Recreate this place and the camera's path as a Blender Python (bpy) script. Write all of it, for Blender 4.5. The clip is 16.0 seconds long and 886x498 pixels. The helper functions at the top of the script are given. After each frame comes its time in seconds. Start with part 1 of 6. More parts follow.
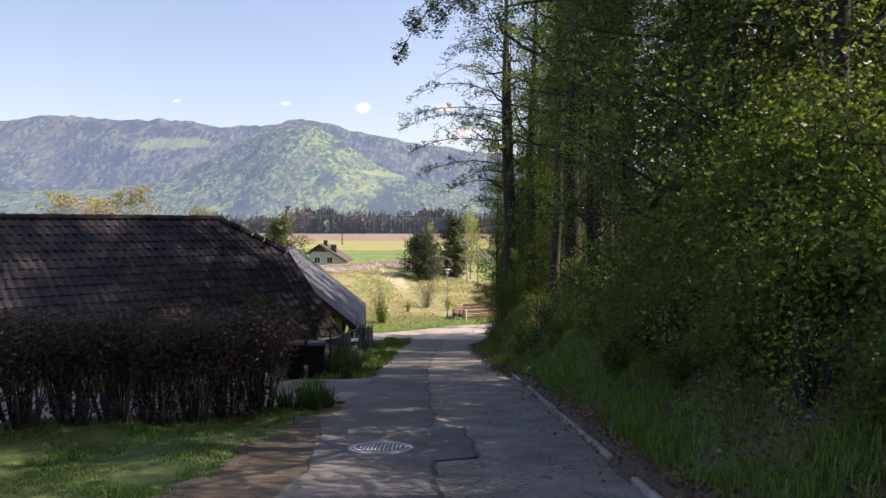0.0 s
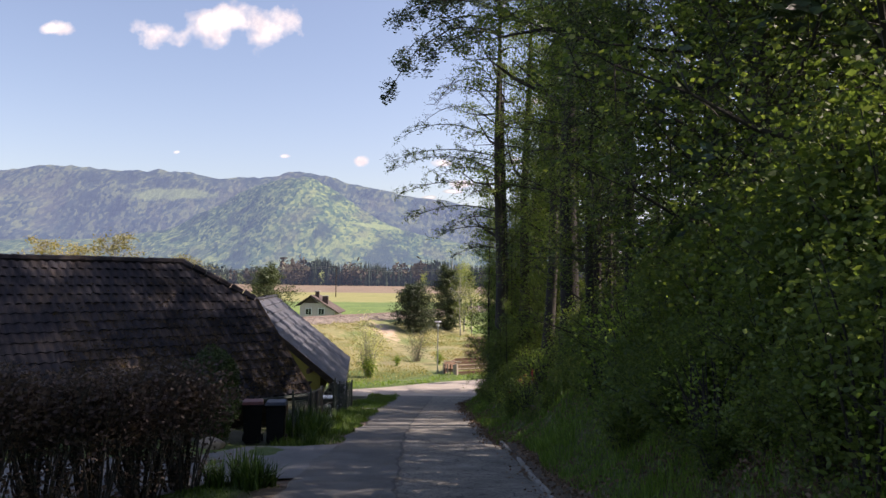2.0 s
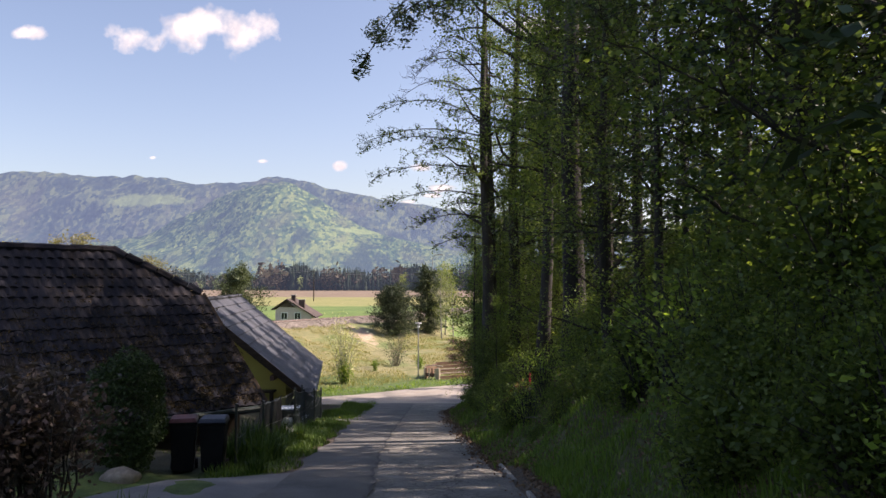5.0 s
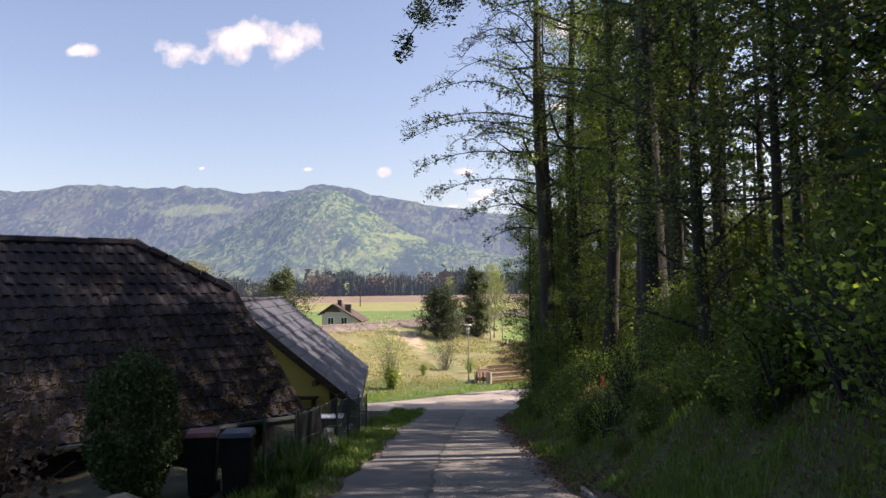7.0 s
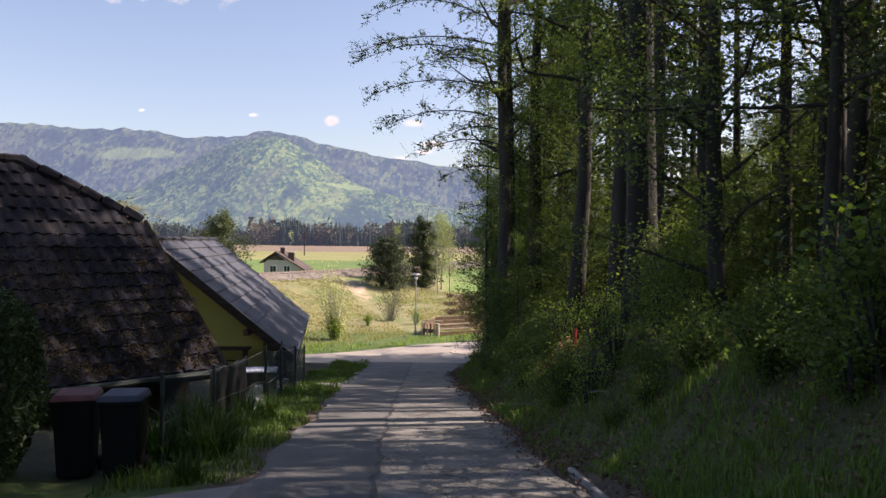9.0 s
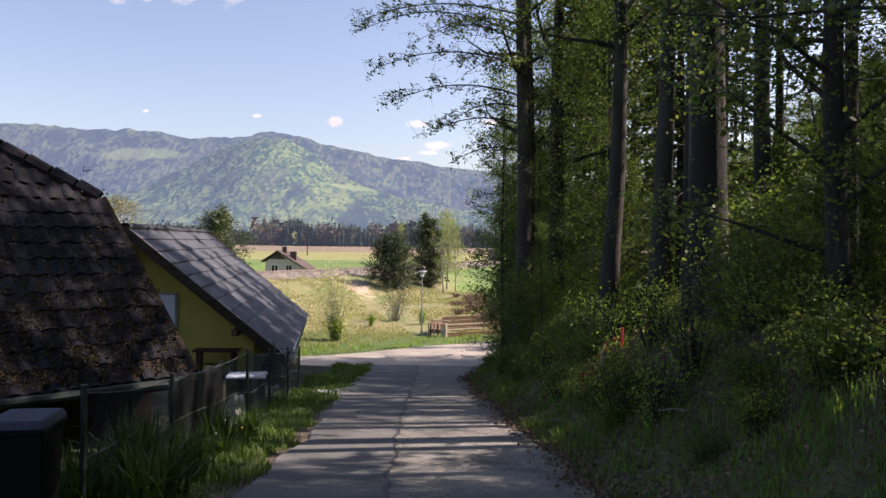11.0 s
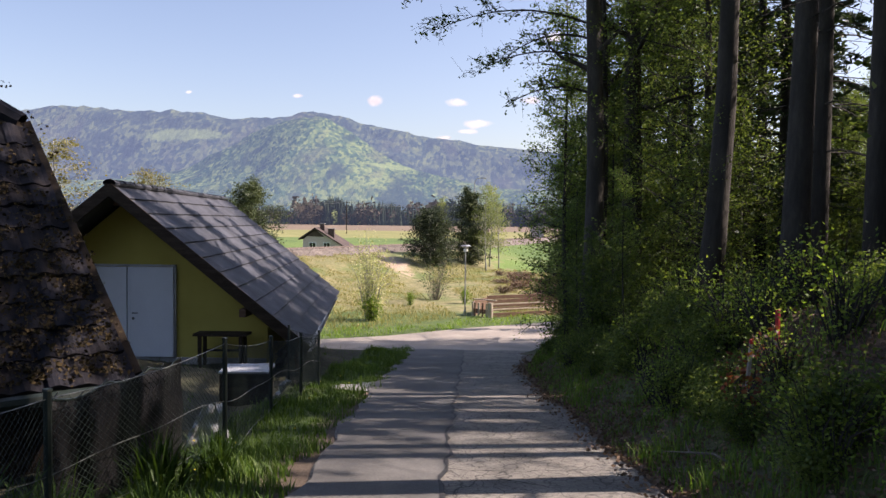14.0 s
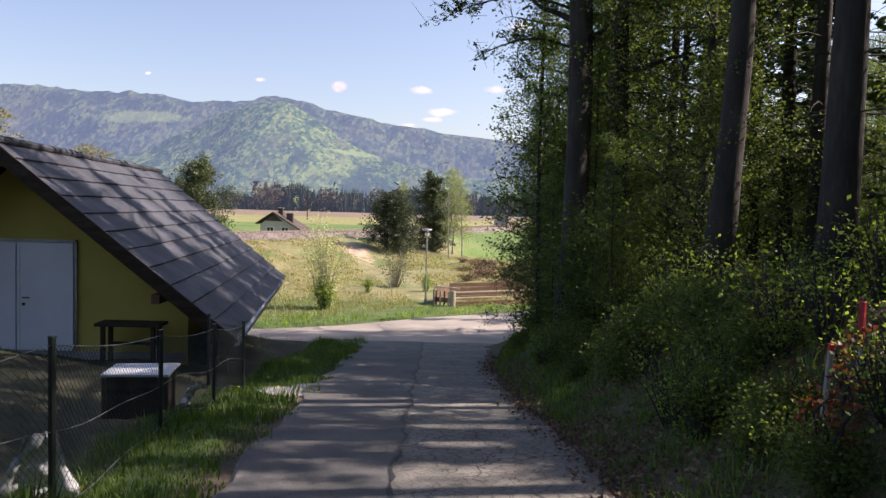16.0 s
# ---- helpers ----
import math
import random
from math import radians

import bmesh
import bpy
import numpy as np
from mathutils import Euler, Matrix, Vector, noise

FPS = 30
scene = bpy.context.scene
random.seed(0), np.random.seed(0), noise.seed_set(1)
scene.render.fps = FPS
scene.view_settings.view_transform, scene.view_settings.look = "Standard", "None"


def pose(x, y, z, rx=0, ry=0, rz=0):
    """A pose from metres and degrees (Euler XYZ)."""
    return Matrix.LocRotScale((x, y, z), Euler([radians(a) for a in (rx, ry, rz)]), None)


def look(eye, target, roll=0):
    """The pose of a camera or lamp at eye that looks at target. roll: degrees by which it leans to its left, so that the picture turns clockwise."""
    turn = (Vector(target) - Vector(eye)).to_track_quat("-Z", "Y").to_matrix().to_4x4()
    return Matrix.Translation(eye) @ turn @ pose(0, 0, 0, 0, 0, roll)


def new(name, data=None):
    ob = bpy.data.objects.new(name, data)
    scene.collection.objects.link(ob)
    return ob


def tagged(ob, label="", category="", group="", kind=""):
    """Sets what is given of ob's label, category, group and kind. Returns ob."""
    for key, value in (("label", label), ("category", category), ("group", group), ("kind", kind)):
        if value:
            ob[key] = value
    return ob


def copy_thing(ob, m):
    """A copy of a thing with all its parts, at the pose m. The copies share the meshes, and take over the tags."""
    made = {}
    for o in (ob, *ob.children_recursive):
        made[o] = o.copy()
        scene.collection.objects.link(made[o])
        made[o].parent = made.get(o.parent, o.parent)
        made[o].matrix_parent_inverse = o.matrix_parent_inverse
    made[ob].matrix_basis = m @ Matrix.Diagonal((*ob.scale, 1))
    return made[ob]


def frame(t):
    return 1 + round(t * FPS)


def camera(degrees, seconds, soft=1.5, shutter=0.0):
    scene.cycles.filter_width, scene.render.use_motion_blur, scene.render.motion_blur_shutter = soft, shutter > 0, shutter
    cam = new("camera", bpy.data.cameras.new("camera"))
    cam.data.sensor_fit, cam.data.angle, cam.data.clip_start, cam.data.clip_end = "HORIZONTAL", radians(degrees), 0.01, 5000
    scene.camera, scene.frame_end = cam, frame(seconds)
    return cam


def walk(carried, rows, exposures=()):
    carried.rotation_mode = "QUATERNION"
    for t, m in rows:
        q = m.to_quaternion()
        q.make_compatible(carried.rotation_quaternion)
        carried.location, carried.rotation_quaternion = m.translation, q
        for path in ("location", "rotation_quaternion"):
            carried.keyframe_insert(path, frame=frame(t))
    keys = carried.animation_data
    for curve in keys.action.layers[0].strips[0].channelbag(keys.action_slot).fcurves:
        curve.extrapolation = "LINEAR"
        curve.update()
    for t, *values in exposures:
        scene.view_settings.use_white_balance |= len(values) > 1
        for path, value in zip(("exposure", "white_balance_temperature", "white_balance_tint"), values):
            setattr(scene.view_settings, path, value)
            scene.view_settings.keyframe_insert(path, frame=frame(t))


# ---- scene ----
cam = camera(60.2, 16.0)
METRES, EYE, TILT, LEAN, TURN = 20.0, 1.6, -1.7, 0.0, 0.0
ROWS = [
    (0.0, 0.0, 0.0, 0.0, -0.0, 0.0, 0.0),
    (0.5, 0.0057, 0.0254, -0.0013, 0.47, 1.49, -0.02),
    (1.0, 0.0102, 0.0523, -0.0026, 0.88, 3.08, -0.54),
    (1.5, 0.0135, 0.0828, -0.0037, 0.18, 3.92, -0.63),
    (2.0, 0.018, 0.1122, -0.0067, -0.31, 3.99, -0.6),
    (2.5, 0.0173, 0.141, -0.0091, -0.75, 3.47, -0.45),
    (3.0, 0.0173, 0.1693, -0.0124, -0.66, 2.19, -0.04),
    (3.5, 0.0163, 0.1983, -0.015, -0.76, 2.26, -0.02),
    (4.0, 0.0178, 0.2284, -0.0172, -1.95, 3.49, -0.08),
    (6.5, 0.011, 0.3769, -0.0296, 0.28, 4.6, 0.6),
    (7.0, 0.0071, 0.4058, -0.0325, 1.64, 4.67, 0.74),
    (7.5, 0.0048, 0.438, -0.0353, 0.44, 3.92, 0.73),
    (8.0, 0.0025, 0.4713, -0.0378, -1.74, 1.77, 0.18),
    (10.5, -0.0078, 0.6306, -0.0545, -2.56, 0.93, -0.83),
    (11.0, -0.0093, 0.6638, -0.0569, -2.19, 1.18, -0.63),
    (11.5, -0.0107, 0.6953, -0.0589, -1.3, 1.28, -0.57),
    (12.0, -0.0105, 0.7292, -0.0612, 0.09, -0.14, -0.44),
    (12.5, -0.0113, 0.7622, -0.0643, 0.23, -0.79, -0.26),
    (13.0, -0.0135, 0.7948, -0.0657, 0.34, -0.94, -0.17),
    (13.5, -0.0145, 0.8279, -0.0691, 0.64, -0.9, -0.47),
    (14.0, -0.0168, 0.8606, -0.0722, 0.78, -0.4, -0.63),
    (14.5, -0.0176, 0.8929, -0.0753, 1.16, 0.22, -0.4),
    (15.0, -0.0183, 0.9261, -0.0788, 1.24, 0.44, -0.34),
    (15.5, -0.0143, 0.9606, -0.0813, -0.72, -0.87, -0.66),
    (16.0, -0.011, 0.9929, -0.0839, -1.99, -1.22, -1.45),
]
walk(cam, [(t, pose(0, 0, EYE, TILT, LEAN, TURN) @ pose(METRES * x, METRES * y, METRES * z, 90 + pitch, roll, yaw)) for t, x, y, z, yaw, pitch, roll in ROWS],
     exposures=[(0.0, 0.98, 7050, 25), (1.5, 0.8, 7000, 25), (8.0, 0.82, 6950, 25), (16.0, 0.8, 6750, 25)])

# ---- world, sun, exposure ----
SUN_AZ, SUN_EL = 82.0, 41.0   # degrees clockwise from +y, above the horizon
world = bpy.data.worlds.new("sky")
scene.world = world
world.use_nodes = True
wn = world.node_tree.nodes
wn.clear()
sky = wn.new("ShaderNodeTexSky")
sky.sky_type = 'NISHITA'
sky.sun_disc = False
sky.sun_elevation = radians(SUN_EL)
sky.sun_rotation = radians(SUN_AZ)
sky.air_density, sky.dust_density, sky.ozone_density = 1.0, 1.6, 1.0
wbg = wn.new("ShaderNodeBackground")
wbg.inputs["Strength"].default_value = 0.115
wout = wn.new("ShaderNodeOutputWorld")
world.node_tree.links.new(sky.outputs[0], wbg.inputs[0])
world.node_tree.links.new(wbg.outputs[0], wout.inputs[0])
sun = new("sun", bpy.data.lights.new("sun", 'SUN'))
sun.data.energy, sun.data.angle, sun.data.color = 5.0, radians(0.55), (1.0, 0.93, 0.82)
_a, _e = radians(SUN_AZ), radians(SUN_EL)
SUN_DIR = Vector((math.sin(_a) * math.cos(_e), math.cos(_a) * math.cos(_e), math.sin(_e)))
sun.matrix_world = look(SUN_DIR * 50, (0, 0, 0))

# ---- materials ----


def shader(name):
    m = bpy.data.materials.new(name)
    m.use_nodes = True
    nt = m.node_tree
    return m, nt, nt.nodes["Principled BSDF"], nt.nodes["Material Output"]


def ramp(nt, fac, stops):
    r = nt.nodes.new("ShaderNodeValToRGB")
    els = r.color_ramp.elements
    while len(els) < len(stops):
        els.new(0.5)
    for e, (p, c) in zip(els, stops):
        e.position, e.color = p, (*c, 1)
    nt.links.new(fac, r.inputs[0])
    return r.outputs[0]


def noise_tex(nt, coord, scale, detail=5.0, rough=0.6, stretch=None):
    n = nt.nodes.new("ShaderNodeTexNoise")
    n.inputs["Scale"].default_value, n.inputs["Detail"].default_value, n.inputs["Roughness"].default_value = scale, detail, rough
    if stretch:
        mp = nt.nodes.new("ShaderNodeMapping")
        mp.inputs["Scale"].default_value = stretch
        nt.links.new(coord, mp.inputs[0])
        coord = mp.outputs[0]
    nt.links.new(coord, n.inputs["Vector"])
    return n.outputs["Fac"]


def mix(nt, fac, a, b, blend='MIX'):
    m = nt.nodes.new("ShaderNodeMix")
    m.data_type, m.blend_type = 'RGBA', blend
    for sock, v in ((m.inputs[0], fac), (m.inputs[6], a), (m.inputs[7], b)):
        if isinstance(v, (int, float)):
            sock.default_value = v
        elif isinstance(v, tuple):
            sock.default_value = (*v, 1)
        else:
            nt.links.new(v, sock)
    return m.outputs[2]


def bumped(nt, bsdf, height, strength, dist=0.02):
    b = nt.nodes.new("ShaderNodeBump")
    b.inputs["Strength"].default_value, b.inputs["Distance"].default_value = strength, dist
    nt.links.new(height, b.inputs["Height"])
    nt.links.new(b.outputs[0], bsdf.inputs["Normal"])


def coords(nt, world_space=True):
    if world_space:
        return nt.nodes.new("ShaderNodeNewGeometry").outputs["Position"]
    return nt.nodes.new("ShaderNodeTexCoord").outputs["Object"]


def surface(name, dark, mid, light, grain=20.0, blotch=1.2, rough=0.85, bump=0.4, dist=0.01, metal=0.0, world_space=True, stretch=None, rand=0.0, fine_amount=0.7):
    """A plain surface: three tones over coarse blotches, fine grain and relief."""
    m, nt, b, _ = shader(name)
    co = coords(nt, world_space)
    fine = noise_tex(nt, co, grain, 6, 0.7, stretch)
    coarse = noise_tex(nt, co, blotch, 4, 0.6, stretch)
    col = ramp(nt, coarse, [(0.3, dark), (0.5, mid), (0.7, light)])
    g = ramp(nt, fine, [(0.3, (0.6, 0.6, 0.6)), (0.7, (1.25, 1.25, 1.25))])
    col = mix(nt, fine_amount, col, g, 'MULTIPLY')
    if rand:
        oi = nt.nodes.new("ShaderNodeObjectInfo")
        tone = ramp(nt, oi.outputs["Random"], [(0, (1 - rand,) * 3), (1, (1 + rand,) * 3)])
        col = mix(nt, 1.0, col, tone, 'MULTIPLY')
    nt.links.new(col, b.inputs["Base Color"])
    b.inputs["Roughness"].default_value, b.inputs["Metallic"].default_value = rough, metal
    bumped(nt, b, fine, bump, dist)
    return m


def leafy(name, dark, mid, light, translucent=0.45, rough=0.5):
    """Leaves: tone by leaf and by plant, light passing through."""
    m, nt, b, out = shader(name)
    isl = nt.nodes.new("ShaderNodeNewGeometry").outputs["Random Per Island"]
    oi = nt.nodes.new("ShaderNodeObjectInfo").outputs["Random"]
    col = ramp(nt, isl, [(0.0, dark), (0.5, mid), (1.0, light)])
    col = mix(nt, 1.0, col, ramp(nt, oi, [(0, (0.75, 0.78, 0.75)), (1, (1.25, 1.2, 1.15))]), 'MULTIPLY')
    nt.links.new(col, b.inputs["Base Color"])
    b.inputs["Roughness"].default_value = rough
    b.inputs["Specular IOR Level"].default_value = 0.3
    tr = nt.nodes.new("ShaderNodeBsdfTranslucent")
    nt.links.new(mix(nt, 1.0, col, (1.5, 1.45, 0.7), 'MULTIPLY'), tr.inputs[0])
    ms = nt.nodes.new("ShaderNodeMixShader")
    ms.inputs[0].default_value = translucent
    nt.links.new(b.outputs[0], ms.inputs[1])
    nt.links.new(tr.outputs[0], ms.inputs[2])
    nt.links.new(ms.outputs[0], out.inputs[0])
    return m


LEAF = leafy("leaf_beech", (0.055, 0.092, 0.03), (0.095, 0.15, 0.043), (0.155, 0.21, 0.062), 0.52)
LEAF_EDGE = leafy("leaf_edge", (0.055, 0.1, 0.03), (0.095, 0.16, 0.045), (0.16, 0.23, 0.07), 0.5)
LEAF_YOUNG = leafy("leaf_young", (0.10, 0.18, 0.03), (0.17, 0.27, 0.05), (0.26, 0.36, 0.08), 0.5)
NEEDLE = leafy("needle", (0.022, 0.042, 0.02), (0.035, 0.065, 0.03), (0.055, 0.09, 0.04), 0.15)
NEEDLE_LIGHT = leafy("needle_pine", (0.05, 0.075, 0.035), (0.085, 0.115, 0.05), (0.13, 0.16, 0.075), 0.2)
NEEDLE_BLUE = leafy("needle_blue", (0.026, 0.042, 0.024), (0.045, 0.065, 0.034), (0.075, 0.098, 0.05), 0.2)
LEAF_BIRCH = leafy("leaf_birch", (0.14, 0.185, 0.055), (0.2, 0.25, 0.08), (0.28, 0.33, 0.12), 0.5)
LEAF_HEDGE = leafy("leaf_hedge", (0.048, 0.036, 0.038), (0.08, 0.058, 0.056), (0.115, 0.085, 0.075), 0.3)
GRASS = leafy("grass_blade", (0.042, 0.088, 0.018), (0.075, 0.145, 0.026), (0.125, 0.2, 0.045), 0.4)
GRASS_BANK = leafy("grass_bank", (0.06, 0.12, 0.022), (0.1, 0.185, 0.032), (0.16, 0.25, 0.06), 0.42)
LEAF_LILY = leafy("leaf_lily", (0.028, 0.06, 0.014), (0.052, 0.105, 0.022), (0.1, 0.17, 0.04), 0.35)
LEAF_GREY = leafy("leaf_grey_green", (0.04, 0.075, 0.03), (0.075, 0.12, 0.05), (0.17, 0.2, 0.12), 0.35)
BARK = surface("bark", (0.022, 0.02, 0.017), (0.041, 0.037, 0.031), (0.072, 0.065, 0.054), 25, 3, 0.95, 0.9, 0.02, world_space=False, stretch=(1, 1, 0.25))
BARK_PALE = surface("bark_pale", (0.16, 0.16, 0.15), (0.30, 0.30, 0.28), (0.42, 0.41, 0.38), 22, 2.5, 0.85, 0.6, 0.01, world_space=False, stretch=(1, 1, 0.4))
BARK_TWO = surface("bark_patched", (0.016, 0.014, 0.012), (0.03, 0.027, 0.023), (0.2, 0.19, 0.175), 30, 1.3, 0.95, 1.0, 0.03, world_space=False, stretch=(1, 1, 0.2))
ASPHALT = surface("asphalt", (0.1, 0.098, 0.091), (0.135, 0.131, 0.121), (0.178, 0.172, 0.158), 42, 1.3, 0.9, 0.8, 0.01, fine_amount=0.9)
ASPHALT_OLD = surface("asphalt_old", (0.155, 0.146, 0.127), (0.225, 0.211, 0.183), (0.31, 0.29, 0.253), 36, 1.7, 0.92, 0.9, 0.014, fine_amount=0.9)


def add_cracks(m, scale, width, strength):
    """A net of dark cracks worked into a paved surface."""
    nt = m.node_tree
    b = nt.nodes["Principled BSDF"]
    co = coords(nt)
    wv = nt.nodes.new("ShaderNodeTexNoise")
    wv.inputs["Scale"].default_value = 2.5
    nt.links.new(co, wv.inputs["Vector"])
    vm = nt.nodes.new("ShaderNodeMix")
    vm.data_type, vm.blend_type = 'RGBA', 'LINEAR_LIGHT'
    vm.inputs[0].default_value = 0.22
    nt.links.new(co, vm.inputs[6])
    nt.links.new(wv.outputs["Color"], vm.inputs[7])
    vo = nt.nodes.new("ShaderNodeTexVoronoi")
    vo.feature = 'DISTANCE_TO_EDGE'
    vo.inputs["Scale"].default_value = scale
    nt.links.new(vm.outputs[2], vo.inputs["Vector"])
    line = ramp(nt, vo.outputs["Distance"], [(0.0, (1, 1, 1)), (width, (0, 0, 0))])
    patches = ramp(nt, noise_tex(nt, co, 0.55, 2), [(0.33, (0, 0, 0)), (0.48, (1, 1, 1))])
    mask = mix(nt, 1.0, line, patches, 'MULTIPLY')
    old = b.inputs["Base Color"].links[0].from_socket
    k = nt.nodes.new("ShaderNodeMath")
    k.operation = 'MULTIPLY'
    nt.links.new(mask, k.inputs[0])
    k.inputs[1].default_value = strength
    nt.links.new(mix(nt, k.outputs[0], old, (0.02, 0.019, 0.018)), b.inputs["Base Color"])


add_cracks(ASPHALT_OLD, 7.5, 0.06, 0.8)
add_cracks(ASPHALT_OLD, 0.75, 0.012, 0.85)
# lighter copy of the asphalt: the crossing road's sunlit look is in the tone
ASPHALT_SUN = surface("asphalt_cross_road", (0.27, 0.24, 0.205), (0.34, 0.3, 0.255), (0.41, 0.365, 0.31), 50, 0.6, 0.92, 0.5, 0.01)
TAR = surface("tar", (0.016, 0.016, 0.016), (0.03, 0.029, 0.028), (0.06, 0.057, 0.053), 60, 6, 0.7, 0.4, 0.006)
DIRT = surface("trodden_earth", (0.06, 0.047, 0.031), (0.1, 0.078, 0.053), (0.15, 0.118, 0.082), 35, 2.4, 0.95, 0.9, 0.015)
PAVING = surface("grey_paving", (0.13, 0.128, 0.122), (0.17, 0.167, 0.16), (0.215, 0.21, 0.2), 40, 1.0, 0.9, 0.4, 0.006)
TILE_OLD = surface("old_roof_tile", (0.0145, 0.015, 0.02), (0.025, 0.0245, 0.03), (0.052, 0.042, 0.037), 18, 1.6, 0.95, 0.8, 0.01, rand=0.4)
TILE_NEW = surface("dark_roof_panel", (0.042, 0.045, 0.055), (0.062, 0.066, 0.08), (0.088, 0.094, 0.112), 30, 1.5, 0.78, 0.3, 0.004, rand=0.2)
YELLOW = surface("yellow_render", (0.38, 0.31, 0.06), (0.45, 0.375, 0.08), (0.51, 0.43, 0.1), 60, 0.5, 0.9, 0.3, 0.004, fine_amount=0.2)
WHITE = surface("white_paint", (0.6, 0.63, 0.66), (0.66, 0.69, 0.72), (0.71, 0.74, 0.77), 30, 0.7, 0.5, 0.05, 0.002, fine_amount=0.08)
WOOD_DARK = surface("dark_wood", (0.025, 0.018, 0.013), (0.045, 0.033, 0.023), (0.07, 0.052, 0.037), 14, 2, 0.8, 0.6, 0.006, stretch=(1, 1, 5))
WOOD_BROWN = surface("brown_board", (0.10, 0.055, 0.035), (0.15, 0.085, 0.055), (0.20, 0.12, 0.08), 14, 2, 0.8, 0.5, 0.006, stretch=(1, 1, 5))
STONE = surface("grey_concrete", (0.25, 0.24, 0.22), (0.33, 0.32, 0.3), (0.42, 0.4, 0.37), 40, 2, 0.9, 0.5, 0.006)
METAL_GREEN = surface("dark_green_paint", (0.012, 0.022, 0.018), (0.02, 0.032, 0.026), (0.03, 0.045, 0.036), 40, 4, 0.5, 0.1, 0.002)
METAL_GREY = surface("galvanised_metal", (0.3, 0.31, 0.32), (0.4, 0.41, 0.42), (0.48, 0.49, 0.5), 30, 3, 0.4, 0.1, 0.002, metal=0.7)
IRON_DARK = surface("cast_iron_dark", (0.05, 0.05, 0.052), (0.08, 0.08, 0.082), (0.11, 0.11, 0.112), 40, 3, 0.7, 0.3, 0.003)
PLASTIC = surface("black_plastic", (0.006, 0.006, 0.0065), (0.009, 0.009, 0.0095), (0.014, 0.014, 0.0145), 60, 3, 0.65, 0.1, 0.001)
RED_PLASTIC = surface("faded_red_plastic", (0.085, 0.022, 0.022), (0.11, 0.032, 0.032), (0.15, 0.05, 0.048), 60, 3, 0.6, 0.1, 0.001)
BLUE_PLASTIC = surface("dark_blue_plastic", (0.018, 0.026, 0.045), (0.025, 0.036, 0.06), (0.036, 0.05, 0.08), 60, 3, 0.6, 0.1, 0.001)
RED_PAINT = surface("red_paint", (0.3, 0.012, 0.016), (0.38, 0.02, 0.024), (0.45, 0.04, 0.04), 40, 8, 0.6, 0.2, 0.002)
STAKE = surface("weathered_stake", (0.2, 0.19, 0.17), (0.3, 0.285, 0.26), (0.4, 0.38, 0.35), 30, 6, 0.9, 0.4, 0.003)
DEADWOOD = surface("dead_wood", (0.12, 0.1, 0.08), (0.19, 0.165, 0.135), (0.27, 0.24, 0.2), 30, 6, 0.95, 0.5, 0.004)
STONE_WARM = surface("brown_stone", (0.2, 0.165, 0.12), (0.29, 0.24, 0.18), (0.38, 0.33, 0.26), 14, 3, 0.9, 0.7, 0.02, world_space=False)
WIRE = surface("wire", (0.12, 0.13, 0.125), (0.18, 0.19, 0.185), (0.25, 0.26, 0.255), 40, 4, 0.5, 0.1, 0.001, metal=0.5)
LEAF_THUJA = leafy("leaf_thuja", (0.025, 0.05, 0.018), (0.045, 0.08, 0.026), (0.075, 0.12, 0.04), 0.2)
TIMBER_PALE = surface("pale_timber", (0.36, 0.3, 0.23), (0.46, 0.39, 0.31), (0.55, 0.48, 0.39), 14, 2, 0.85, 0.4, 0.005)
BALLAST = surface("ballast_bed", (0.12, 0.1, 0.085), (0.2, 0.17, 0.145), (0.29, 0.25, 0.215), 5, 0.8, 0.95, 1.0, 0.15)
BALLAST_STONE = surface("ballast_stone", (0.15, 0.125, 0.105), (0.24, 0.205, 0.175), (0.34, 0.295, 0.255), 4, 3.0, 0.95, 0.5, 0.03)
RUST = surface("rusty_steel", (0.07, 0.045, 0.035), (0.11, 0.07, 0.05), (0.16, 0.1, 0.07), 10, 2, 0.7, 0.3, 0.01)
PINK_RENDER = surface("pale_pink_render", (0.44, 0.37, 0.36), (0.5, 0.43, 0.42), (0.55, 0.48, 0.47), 8, 0.4, 0.9, 0.2, 0.01)
ROOF_BROWN = surface("brown_roof", (0.045, 0.03, 0.026), (0.07, 0.048, 0.04), (0.1, 0.07, 0.06), 5, 0.6, 0.85, 0.5, 0.03)
GLASS_DARK = surface("dark_window_glass", (0.015, 0.017, 0.02), (0.02, 0.023, 0.027), (0.03, 0.033, 0.037), 3, 0.5, 0.08, 0.02, 0.001)
LEAF_RED = leafy("leaf_red_spring", (0.08, 0.03, 0.02), (0.13, 0.045, 0.028), (0.19, 0.08, 0.04), 0.35)
LEAF_YELLOW = leafy("leaf_willow", (0.15, 0.14, 0.06), (0.21, 0.195, 0.085), (0.28, 0.26, 0.12), 0.4)
LEAF_BLOSSOM = leafy("blossom_and_leaf", (0.25, 0.31, 0.1), (0.42, 0.45, 0.22), (0.7, 0.68, 0.55), 0.4)
LEAF_DEAD = leafy("leaf_dead", (0.09, 0.055, 0.035), (0.17, 0.11, 0.075), (0.3, 0.21, 0.155), 0.1, 0.8)
GRASS_BRIGHT = leafy("grass_sunlit", (0.1, 0.2, 0.03), (0.16, 0.28, 0.045), (0.25, 0.36, 0.08), 0.4)
GRASS_DRY = leafy("grass_dry", (0.14, 0.16, 0.06), (0.23, 0.23, 0.1), (0.34, 0.31, 0.16), 0.3, 0.8)
YELLOW_FLOWER = leafy("yellow_petal", (0.6, 0.45, 0.03), (0.7, 0.53, 0.04), (0.75, 0.6, 0.06), 0.2)
